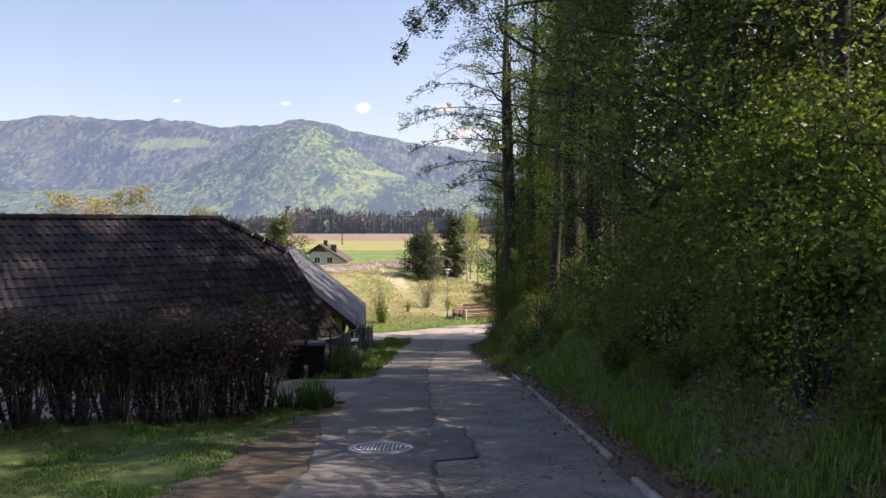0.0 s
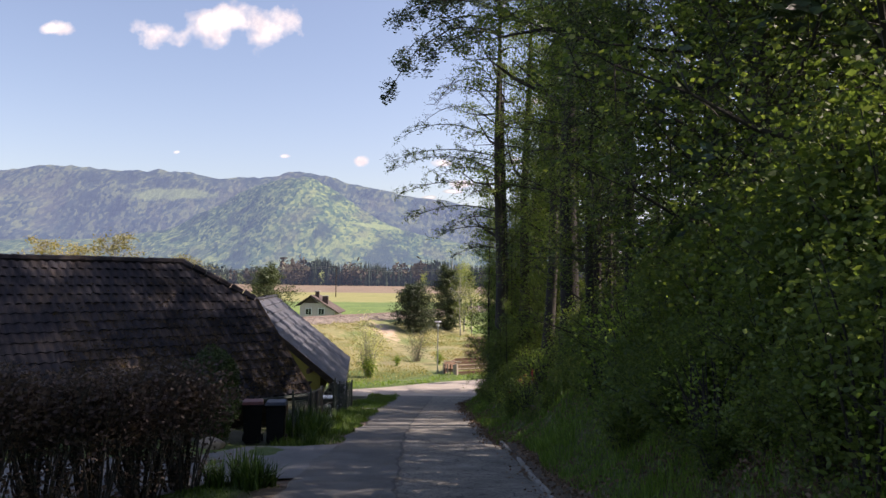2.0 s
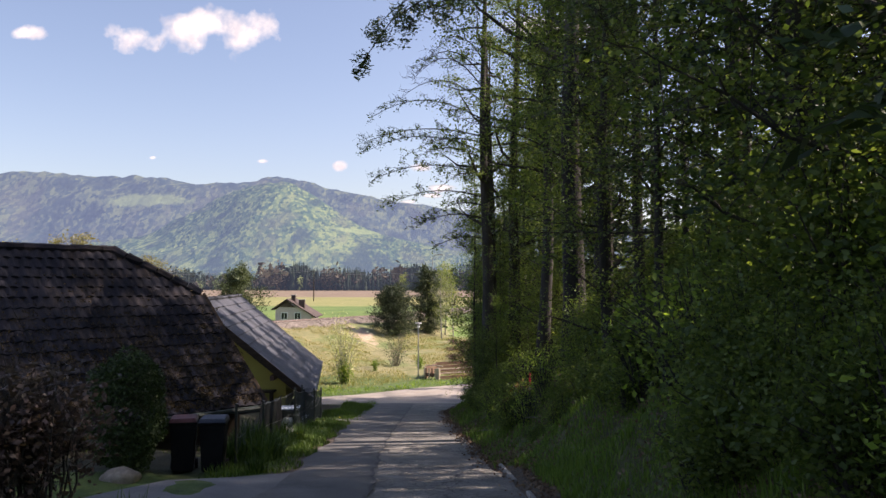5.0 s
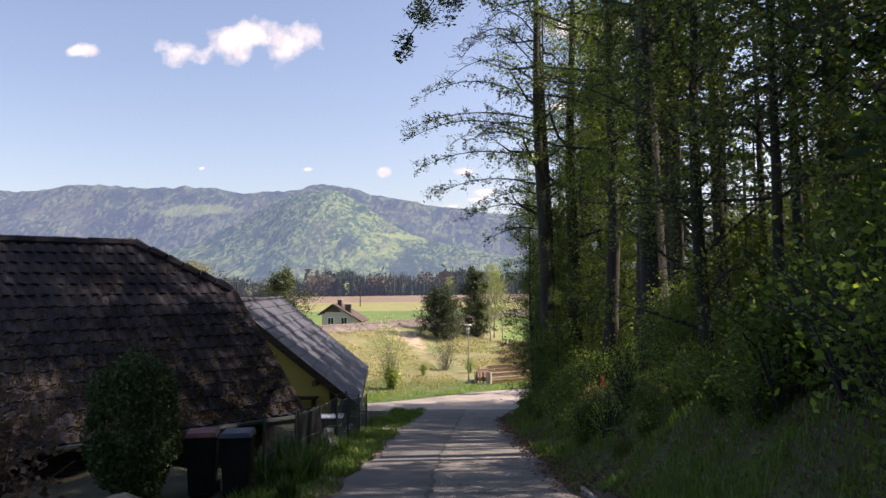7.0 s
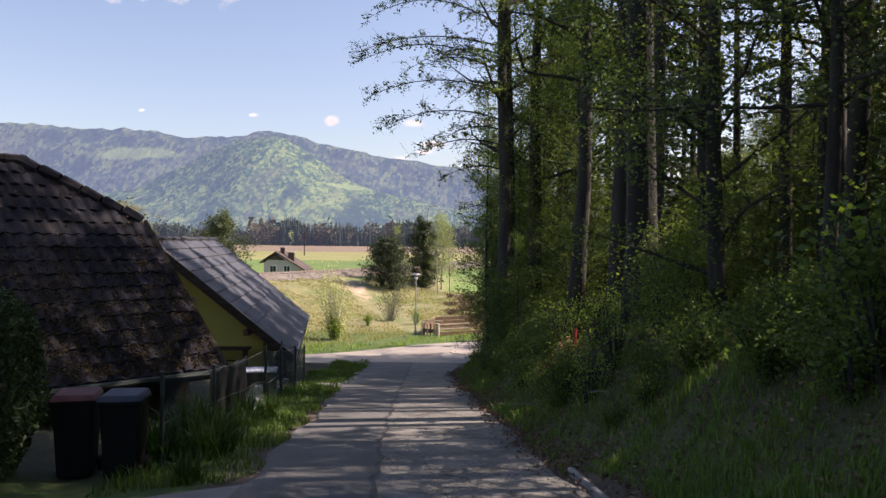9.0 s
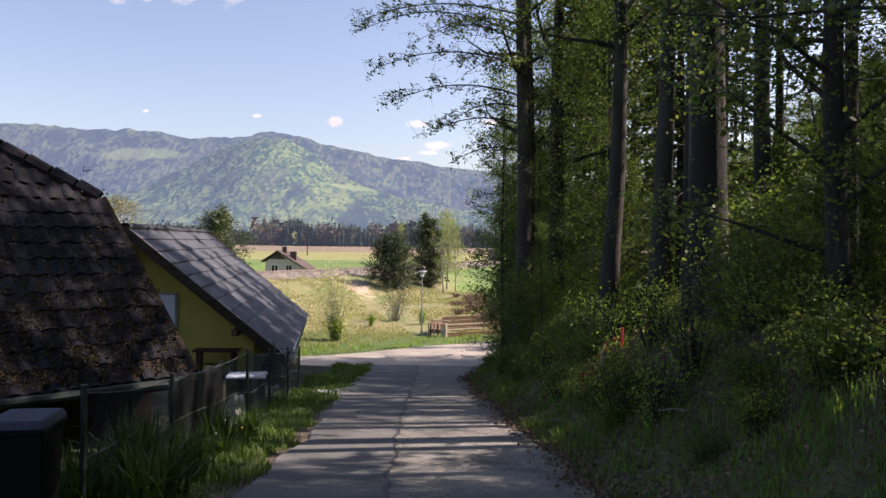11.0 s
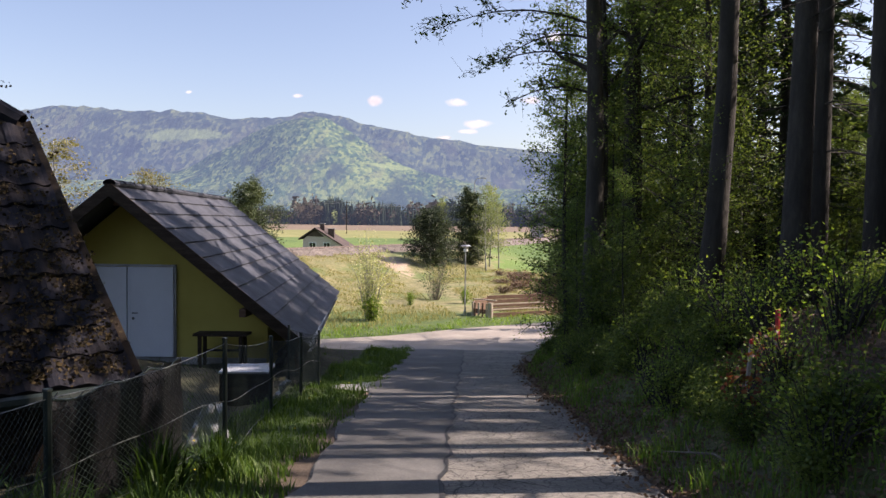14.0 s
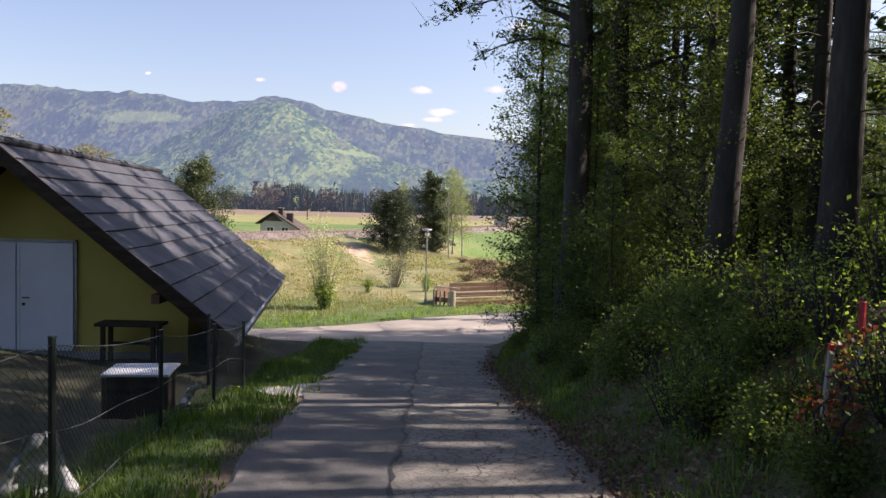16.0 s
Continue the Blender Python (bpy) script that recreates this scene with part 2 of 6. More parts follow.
KERB = surface("mossy_concrete", (0.18, 0.165, 0.14), (0.28, 0.265, 0.235), (0.38, 0.36, 0.33), 30, 2.5, 0.95, 0.7, 0.008)
IRON = surface("cast_iron", (0.3, 0.3, 0.3), (0.4, 0.4, 0.395), (0.5, 0.5, 0.49), 40, 3, 0.6, 0.3, 0.003)

for m_ in (PLASTIC, WOOD_DARK, TILE_OLD):
    m_.node_tree.nodes["Principled BSDF"].inputs["Specular IOR Level"].default_value = 0.15

# ---- mesh helpers ----


def mesh_from(name, verts, faces, material, smooth=False):
    me = bpy.data.meshes.new(name)
    me.from_pydata([tuple(v) for v in verts], [], [tuple(f) for f in faces])
    me.materials.append(material)
    if smooth:
        me.shade_smooth()
    return me


def part(name, bm, material=None, parent=None, label="", smooth=False):
    """Link a bmesh, or ready mesh data, as one object under a thing or part."""
    if isinstance(bm, bmesh.types.BMesh):
        me = bpy.data.meshes.new(name)
        bmesh.ops.recalc_face_normals(bm, faces=bm.faces)
        bm.to_mesh(me)
        bm.free()
        me.materials.append(material)
        if smooth:
            me.shade_smooth()
    else:
        me = bm
    ob = new(name, me)
    if parent is not None:
        ob.parent = parent
    return tagged(ob, label)


def add_box(bm, size, m=None, bevel=0.0):
    """A box of that size about the origin, moved by m."""
    mm = (m or Matrix.Identity(4)) @ Matrix.Diagonal((*size, 1))
    vs = bmesh.ops.create_cube(bm, size=1.0, matrix=mm)["verts"]
    if bevel:
        es = list({e for v in vs for e in v.link_edges})
        bmesh.ops.bevel(bm, geom=es, offset=bevel, segments=1, affect='EDGES')
    return vs


def box(size, m=None, bevel=0.0):
    bm = bmesh.new()
    add_box(bm, size, m, bevel)
    return bm


def add_tube(bm, pts, radii, sides=8, cap=True):
    """A tapered tube along points."""
    rings = []
    for i, p in enumerate(pts):
        a, b = pts[max(i - 1, 0)], pts[min(i + 1, len(pts) - 1)]
        d = (Vector(b) - Vector(a)).normalized()
        side = d.cross(Vector((0.31, 0.95, 0.05))).normalized()
        if side.length < 0.5:
            side = Vector((1, 0, 0))
        up = side.cross(d)
        r = radii[i]
        rings.append([bm.verts.new(Vector(p) + r * (math.cos(2 * math.pi * k / sides) * side + math.sin(2 * math.pi * k / sides) * up)) for k in range(sides)])
    for r0, r1 in zip(rings, rings[1:]):
        for k in range(sides):
            bm.faces.new((r0[k], r0[(k + 1) % sides], r1[(k + 1) % sides], r1[k]))
    if cap:
        bm.faces.new(rings[0][::-1])
        bm.faces.new(rings[-1])


def leaf_mesh(name, centres, size, material, rng, flat=0.5, slim=0.55, droop=0.0):
    """Many small bent leaves, four corners each, round the given centres."""
    n = len(centres)
    c = np.asarray(centres, float)
    s = size * rng.uniform(0.6, 1.35, (n, 1))
    a = rng.normal(0, 1, (n, 3))
    a[:, 2] = a[:, 2] * flat - droop
    a /= np.linalg.norm(a, axis=1)[:, None]
    b = np.cross(a, rng.normal(0, 1, (n, 3)) * (1, 1, flat) + (0, 0, 0.6))
    b /= np.linalg.norm(b, axis=1)[:, None] + 1e-9
    nrm = np.cross(a, b)
    v = np.empty((n, 4, 3))
    v[:, 0] = c - a * s
    v[:, 1] = c - b * s * slim + nrm * s * 0.12
    v[:, 2] = c + a * s
    v[:, 3] = c + b * s * slim + nrm * s * 0.12
    idx = np.arange(4 * n).reshape(n, 4)
    me = bpy.data.meshes.new(name)
    me.vertices.add(4 * n)
    me.vertices.foreach_set("co", v.reshape(-1))
    me.loops.add(4 * n)
    me.loops.foreach_set("vertex_index", idx.reshape(-1).astype(np.int32))
    me.polygons.add(n)
    me.polygons.foreach_set("loop_start", np.arange(0, 4 * n, 4, dtype=np.int32))
    me.update(calc_edges=True)
    me.validate()
    me.materials.append(material)
    return me


def smooth01(v):
    v = np.clip(v, 0, 1)
    return v * v * (3 - 2 * v)


# ---- ground ----
RAIL_X = [-300, -60, -30, -13.7, -3, 11.8, 24, 60, 300]
RAIL_Y = [-250, 30, 70, 91, 108, 145, 172, 240, 680]
LEFT, RIGHT = -1.75, 1.62   # edges of the lane


def lane_z(y):
    y = np.asarray(y, float)
    z = -0.114 * y
    return np.where(y > 45, -5.13 - 0.285 * (1 - np.exp(-np.clip(y - 45, 0, None) / 2.5)), z)


# near and far edge of the road that crosses at the bottom
NEAR_X, NEAR_Y = [-60, -14, -9, -5.6, -3.4, -1.7, 2.9, 4.5, 9, 30, 60], [46.6, 46.6, 46.4, 45.9, 44.9, 44.2, 44.6, 48.4, 52, 61, 68]
FAR_X, FAR_Y = [-60, -14, -9, -6, -3.2, 0.19, 4.94, 8.5, 12, 30, 60], [50.5, 49.4, 49.0, 48.8, 50.2, 53.06, 55.93, 57.8, 59.5, 66, 74]


def ground(x, y):
    """Height of the ground."""
    x, y = np.asarray(x, float), np.asarray(y, float)
    z = lane_z(y)
    # wooded bank beside the lane
    fade = 1 - smooth01((y - 36) / 12)
    bank = 0.1 * smooth01((x - RIGHT) / 0.5) + 1.5 * smooth01((x - RIGHT - 0.2) / 2.2) + 0.05 * np.clip(x - 5, 0, 20)
    z = z + bank * fade
    # yards on the other side lie a little flatter
    z = z + 0.35 * smooth01((-x - 3.0) / 4) * smooth01((y - 22) / 10) * (1 - smooth01((y - 42) / 5))
    # railway embankment and the fields behind it
    ry = np.interp(x, RAIL_X, RAIL_Y)
    d = (y - ry) * 0.62
    foot = smooth01((y - 57.5) / 4)
    up = smooth01((d + 19) / 17) * foot
    z = np.where(y > 50, z + up * (-3.75 - z), z)
    z = z - 0.8 * smooth01((d - 4) / 5) * foot
    # hollow round the house beyond the railway
    z = z - 2.3 * np.exp(-(((x + 21.5) / 15) ** 2 + ((y - 136) / 17) ** 2)) * smooth01((d - 4) / 6)
    # uneven soil, none on the lane
    rough = smooth01((np.abs(x + 0.06) - 1.75) / 1.0) * np.where(y < 46, 1, smooth01((y - 56) / 4))
    near = np.exp(-np.maximum(np.abs(y - 40) - 60, 0) / 40)
    z = z + rough * near * 0.06 * (np.sin(x * 2.1 + 1.3 * np.sin(y * 0.9)) + np.sin(y * 1.7 + 0.6 * x) + 0.6 * np.sin(4.3 * x + 3.1 * y))
    on_road = smooth01((y - np.interp(x, NEAR_X, NEAR_Y) + 0.9) / 0.9) * (1 - smooth01((y - np.interp(x, FAR_X, FAR_Y)) / 0.9))
    return z + on_road * (lane_z(y) - z)


def lines(lo, hi, mid0, mid1, step, grow):
    v = list(np.arange(mid0, mid1 + 1e-6, step))
    s = step
    while v[-1] < hi:
        s *= grow
        v.append(v[-1] + s)
    s = step
    while v[0] > lo:
        s *= grow
        v.insert(0, v[0] - s)
    return np.array(v)
gx = lines(-4000, 4000, -8, 8, 0.3, 1.12)
gy = lines(-200, 4500, -6, 66, 0.45, 1.06)
XX, YY = np.meshgrid(gx, gy)
ZZ = ground(XX, YY) - 0.06 * (XX > -1.36) * (XX < 1.75) * (YY < 47) - 0.06 * (YY > np.interp(XX, NEAR_X, NEAR_Y)) * (YY < np.interp(XX, FAR_X, FAR_Y))
gv = np.stack([XX, YY, ZZ], -1).reshape(-1, 3)
gi = np.arange(gv.shape[0]).reshape(XX.shape)
gf = np.stack([gi[:-1, :-1], gi[:-1, 1:], gi[1:, 1:], gi[1:, :-1]], -1).reshape(-1, 4)


def ground_material():
    m, nt, b, _ = shader("ground_soil_and_grass")
    co = coords(nt)
    sep = nt.nodes.new("ShaderNodeSeparateXYZ")
    nt.links.new(co, sep.inputs[0])
    fine = noise_tex(nt, co, 30, 6, 0.75)
    mid = noise_tex(nt, co, 1.3, 5, 0.65)
    big = noise_tex(nt, co, 0.12, 4, 0.6)
    grass = ramp(nt, mid, [(0.3, (0.045, 0.075, 0.018)), (0.5, (0.075, 0.125, 0.025)), (0.72, (0.14, 0.17, 0.05))])
    litter = ramp(nt, fine, [(0.3, (0.03, 0.02, 0.012)), (0.52, (0.075, 0.048, 0.03)), (0.7, (0.17, 0.115, 0.075))])
    dry = ramp(nt, mid, [(0.3, (0.13, 0.15, 0.05)), (0.5, (0.22, 0.205, 0.088)), (0.7, (0.34, 0.285, 0.15))])
    tan = ramp(nt, big, [(0.4, (0.17, 0.125, 0.085)), (0.6, (0.22, 0.165, 0.11))])
    green = ramp(nt, big, [(0.4, (0.085, 0.15, 0.03)), (0.6, (0.13, 0.2, 0.045))])
    pale = ramp(nt, big, [(0.4, (0.2, 0.21, 0.065)), (0.6, (0.26, 0.25, 0.09))])

    def band(axis, lo, hi, wob=0.0):
        v = sep.outputs[axis]
        if wob:
            ad = nt.nodes.new("ShaderNodeMath")
            ad.operation = 'MULTIPLY_ADD'
            nt.links.new(big, ad.inputs[0])
            ad.inputs[1].default_value = wob
            nt.links.new(v, ad.inputs[2])
            v = ad.outputs[0]
        r = nt.nodes.new("ShaderNodeMapRange")
        r.inputs["From Min"].default_value, r.inputs["From Max"].default_value = lo, hi
        nt.links.new(v, r.inputs[0])
        return r.outputs[0]

    def both(a, c):
        k = nt.nodes.new("ShaderNodeMath")
        k.operation = 'MULTIPLY'
        nt.links.new(a, k.inputs[0])
        nt.links.new(c, k.inputs[1])
        return k.outputs[0]
    wood = both(band(0, 2.6, 4.2, 1.5), band(1, 50, 47))
    col = mix(nt, wood, grass, litter)
    # shade over the fenced yard, put into the colour as darker soil
    yard_shade = ramp(nt, mid, [(0.35, (0.03, 0.032, 0.016)), (0.55, (0.05, 0.05, 0.026)), (0.75, (0.075, 0.08, 0.035))])
    col = mix(nt, both(band(0, -2.9, -3.4, 0.4), both(band(1, 18.5, 19.5), band(1, 47, 45))), col, yard_shade)
    earth = ramp(nt, fine, [(0.3, (0.06, 0.045, 0.03)), (0.5, (0.11, 0.082, 0.057)), (0.7, (0.17, 0.13, 0.095))])
    col = mix(nt, both(both(band(0, 1.3, 1.4), band(0, 2.9, 2.4, 0.8)), band(1, 49, 47)), col, earth)
    col = mix(nt, both(both(band(0, -1.3, -1.4), band(0, -2.05, -1.75, 0.5)), band(1, 46, 44)), col, earth)
    turf = ramp(nt, noise_tex(nt, co, 0.16, 4, 0.6), [(0.52, (0, 0, 0)), (0.66, (0.8, 0.8, 0.8))])
    dry = mix(nt, turf, dry, (0.1, 0.16, 0.035))
    col = mix(nt, band(1, 60, 63, 4), col, dry)

    def patch(cx, cy, turn, rx, ry, lo, hi):
        """An uneven oval with soft edges."""
        mp = nt.nodes.new("ShaderNodeMapping")
        mp.vector_type = 'TEXTURE'
        mp.inputs["Location"].default_value = (cx, cy, 0)
        mp.inputs["Rotation"].default_value = (0, 0, radians(turn))
        mp.inputs["Scale"].default_value = (rx, ry, 1000)
        nt.links.new(co, mp.inputs[0])
        ln = nt.nodes.new("ShaderNodeVectorMath")
        ln.operation = 'LENGTH'
        nt.links.new(mp.outputs[0], ln.inputs[0])
        ad = nt.nodes.new("ShaderNodeMath")
        ad.operation = 'ADD'
        nt.links.new(ln.outputs["Value"], ad.inputs[0])
        nt.links.new(noise_tex(nt, co, 0.7, 6, 0.7), ad.inputs[1])
        return ramp(nt, ad.outputs[0], [(lo, (1, 1, 1)), (hi, (0, 0, 0))])
    col = mix(nt, patch(9.5, 103, 0, 12, 20, 0.95, 1.3), col, (0.13, 0.21, 0.04))
    sand = ramp(nt, fine, [(0.3, (0.34, 0.25, 0.17)), (0.6, (0.46, 0.35, 0.25))])
    col = mix(nt, patch(-5.9, 88.5, -76, 14, 2.9, 0.8, 0.98), col, sand)
    col = mix(nt, band(1, 112, 122, 10), col, green)
    col = mix(nt, band(1, 205, 210, 20), col, pale)
    col = mix(nt, band(1, 330, 340, 20), col, tan)
    g = ramp(nt, fine, [(0.3, (0.6, 0.6, 0.6)), (0.7, (1.25, 1.25, 1.25))])
    col = mix(nt, 0.6, col, g, 'MULTIPLY')
    nt.links.new(col, b.inputs["Base Color"])
    b.inputs["Roughness"].default_value = 0.95
    bumped(nt, b, fine, 0.8, 0.03)
    return m


GROUND = ground_material()
terrain = part("ground", mesh_from("ground", gv, gf, GROUND, True))
tagged(terrain, "sloping ground of grass, leaf litter and fields", "ground", kind="structure")


def strip(name, xs_of_y, ys, lift, material, nx=12):
    """A paved strip laid on the lane between two edges."""
    vs, fs = [], []
    for y in ys:
        x0, x1 = xs_of_y(y)
        for i in range(nx + 1):
            x = x0 + (x1 - x0) * i / nx
            vs.append((x, y, float(lane_z(y)) + lift - 0.012 * ((i in (0, nx)) and nx > 6)))
    for j in range(len(ys) - 1):
        for i in range(nx):
            a = j * (nx + 1) + i
            fs.append((a, a + 1, a + nx + 2, a + nx + 1))
    return part(name, mesh_from(name, vs, fs, material, True))


def wob(y, k):
    return 0.06 * math.sin(y * 1.1 + k) + 0.04 * math.sin(y * 2.7 + 2 * k) + 0.012 * math.sin(y * 6.1 + k)


def seam(y):
    """Where the relaid half of the lane meets the old half."""
    base = float(np.interp(y, [-12, 6.8, 10.3, 15, 20.4, 26, 33, 40, 47], [-0.05, -0.05, -0.12, -0.28, -0.41, -0.38, -0.2, -0.02, 0.1]))
    return base + 0.03 * math.sin(y * 2.3) + 0.02 * math.sin(y * 7.0) + (0.42 if 8.05 < y < 10.2 else 0.0)


ys = list(np.arange(-12, 45.8, 0.2))


def left_edge(y):
    base = float(np.interp(y, [20, 26, 32, 38, 42, 44, 46], [LEFT, -1.73, -1.95, -1.93, -1.8, -1.9, -2.6]))
    return base + wob(y, 0.0) + 0.28 * float(1 - smooth01(np.array((y - 8.5) / 3)))


def right_edge(y):
    return float(np.interp(y, [14, 17, 21, 26, 33, 36.5, 38.7, 44.3, 46], [1.77, 1.72, 1.55, 1.48, 1.36, 1.5, 1.8, 2.9, 3.6])) + wob(y, 2.0) * 0.8


tagged(strip("road", lambda y: (left_edge(y), right_edge(y)), ys, 0.025, ASPHALT_OLD), "cracked grey asphalt lane running downhill", "road", kind="structure")
tagged(strip("road_patch", lambda y: (left_edge(y) + 0.03, seam(y)), ys, 0.036, ASPHALT, 6), "smoother darker asphalt relaid along one side", "road", kind="structure")

tagged(strip("road_seam", lambda y: (seam(y) - 0.03 + 0.014 * math.sin(9 * y) + 0.01 * math.sin(31 * y), seam(y) + 0.018 + 0.014 * math.sin(13 * y)), ys, 0.042, TAR, 1), "dark tar seam along the lane", "road", kind="structure")

# road that crosses at the bottom
vs, fs = [], []
steps = np.linspace(0, len(NEAR_X) - 1, 121)
for k in steps:
    p = (np.interp(k, range(11), NEAR_X), np.interp(k, range(11), NEAR_Y))
    q = (np.interp(k, range(11), FAR_X), np.interp(k, range(11), FAR_Y))
    for w in np.linspace(0, 1, 13):
        x, y = p[0] + (q[0] - p[0]) * w, p[1] + (q[1] - p[1]) * w
        vs.append((x, y, float(lane_z(y)) + 0.018 - 0.012 * (w in (0, 1))))
for i in range(120):
    for k in range(12):
        a = 13 * i + k
        fs.append((a, a + 13, a + 14, a + 1))
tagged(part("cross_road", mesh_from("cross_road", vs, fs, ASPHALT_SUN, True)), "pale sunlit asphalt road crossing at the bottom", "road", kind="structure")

# ---- distance ----


def hill_material(name, dark, mid, light, haze, glow, cell, meadow=None):
    m, nt, b, _ = shader(name)
    place = coords(nt)
    sq = nt.nodes.new("ShaderNodeMapping")
    sq.inputs["Scale"].default_value = (1, 0.3, 0.8)
    nt.links.new(place, sq.inputs[0])
    co = sq.outputs[0]
    vor = nt.nodes.new("ShaderNodeTexVoronoi")
    vor.inputs["Scale"].default_value = cell
    nt.links.new(co, vor.inputs["Vector"])
    big = noise_tex(nt, co, 0.0045, 8, 0.68)
    tone = mix(nt, 0.58, vor.outputs["Color"], big)
    bw = nt.nodes.new("ShaderNodeRGBToBW")
    nt.links.new(tone, bw.inputs[0])
    col = ramp(nt, bw.outputs[0], [(0.38, dark), (0.5, mid), (0.62, light)])
    # bare brown woods and dark spruce stands between the fresh green
    stand = noise_tex(nt, co, 0.0075, 7, 0.66)
    col = mix(nt, ramp(nt, stand, [(0.52, (0, 0, 0)), (0.63, (0.5, 0.5, 0.5))]), col, (0.062, 0.06, 0.042))
    col = mix(nt, ramp(nt, stand, [(0.4, (0.9, 0.9, 0.9)), (0.47, (0, 0, 0))]), col, (0.016, 0.026, 0.02))
    for cx, cz, rx, rz in meadow or ():
        # a clearing with its own outline
        mp = nt.nodes.new("ShaderNodeMapping")
        mp.vector_type = 'POINT'
        mp.inputs["Location"].default_value = (-cx / rx, 0, -cz / rz)
        mp.inputs["Scale"].default_value = (1 / rx, 0, 1 / rz)
        nt.links.new(place, mp.inputs[0])
        ln = nt.nodes.new("ShaderNodeVectorMath")
        ln.operation = 'LENGTH'
        nt.links.new(mp.outputs[0], ln.inputs[0])
        ad = nt.nodes.new("ShaderNodeMath")
        ad.operation = 'ADD'
        nt.links.new(ln.outputs["Value"], ad.inputs[0])
        nt.links.new(noise_tex(nt, co, 0.011, 9, 0.75), ad.inputs[1])
        col = mix(nt, ramp(nt, ad.outputs[0], [(0.84, (0.6, 0.6, 0.6)), (0.98, (0, 0, 0))]), col, (0.17, 0.21, 0.075))
    nt.links.new(col, b.inputs["Base Color"])
    b.inputs["Roughness"].default_value = 1.0
    b.inputs["Specular IOR Level"].default_value = 0.0
    bumped(nt, b, noise_tex(nt, co, 0.05, 7, 0.72), 0.8, 12.0)
    # bluish haze of the distance, added as an even glow over the forest colour
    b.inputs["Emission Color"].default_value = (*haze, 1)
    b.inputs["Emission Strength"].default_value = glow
    return m


def ridge(name, dist, xs, hs, base, depth, material, label, seed):
    """A long wooded hill: a crest line by bearing, falling towards the viewer and away."""
    vs, fs = [], []
    nu, nw = 420, 40
    for i in range(nu + 1):
        bx = xs[0] + (xs[-1] - xs[0]) * i / nu
        h = float(np.interp(bx, xs, hs)) * dist
        for j in range(nw + 1):
            w = j / nw * 1.3
            prof = float(smooth01(np.array(min(w, 1.0)))) if w <= 1 else 1 - (w - 1) * 1.5
            y = dist - depth * (1 - w)
            rel = noise.fractal(Vector((bx * 9 + seed, w * 3, seed)), 0.9, 2.1, 6) * 0.15 * min(w * 2, 1)
            fine = noise.fractal(Vector((bx * 150, w * 40, seed)), 0.8, 2.0, 3) * 0.02
            vs.append((bx * dist, y, base + (h - base) * max(prof + (rel * (1 - abs(w - 0.6)) if w < 0.92 else 0) + fine * min(w * 2, 1), 0)))
    for i in range(nu):
        for j in range(nw):
            a = i * (nw + 1) + j
            fs.append((a, a + nw + 1, a + nw + 2, a + 1))
    return tagged(part(name, mesh_from(name, vs, fs, material, True)), label, "hill", kind="structure")


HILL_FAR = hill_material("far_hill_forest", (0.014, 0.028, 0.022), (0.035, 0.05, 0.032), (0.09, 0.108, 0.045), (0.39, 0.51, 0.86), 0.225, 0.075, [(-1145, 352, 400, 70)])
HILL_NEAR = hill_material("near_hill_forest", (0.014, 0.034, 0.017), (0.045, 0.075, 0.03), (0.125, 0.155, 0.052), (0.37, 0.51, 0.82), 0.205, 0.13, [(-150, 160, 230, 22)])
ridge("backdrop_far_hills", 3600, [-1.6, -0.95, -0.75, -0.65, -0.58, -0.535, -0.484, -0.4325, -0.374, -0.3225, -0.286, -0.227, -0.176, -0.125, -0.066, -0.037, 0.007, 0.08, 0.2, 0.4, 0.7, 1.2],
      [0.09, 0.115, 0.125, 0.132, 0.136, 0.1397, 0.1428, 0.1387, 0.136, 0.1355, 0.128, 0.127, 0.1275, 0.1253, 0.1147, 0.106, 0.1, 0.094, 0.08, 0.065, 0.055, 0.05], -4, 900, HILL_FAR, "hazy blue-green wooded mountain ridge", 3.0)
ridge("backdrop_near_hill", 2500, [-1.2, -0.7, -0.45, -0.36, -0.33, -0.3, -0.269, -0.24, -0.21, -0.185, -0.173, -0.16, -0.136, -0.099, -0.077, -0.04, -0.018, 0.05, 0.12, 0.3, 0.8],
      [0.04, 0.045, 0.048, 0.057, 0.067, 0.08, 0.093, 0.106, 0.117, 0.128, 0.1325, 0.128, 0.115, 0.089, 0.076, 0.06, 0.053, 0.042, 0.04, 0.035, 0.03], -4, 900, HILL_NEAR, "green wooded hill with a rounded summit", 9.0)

# ---- plants ----


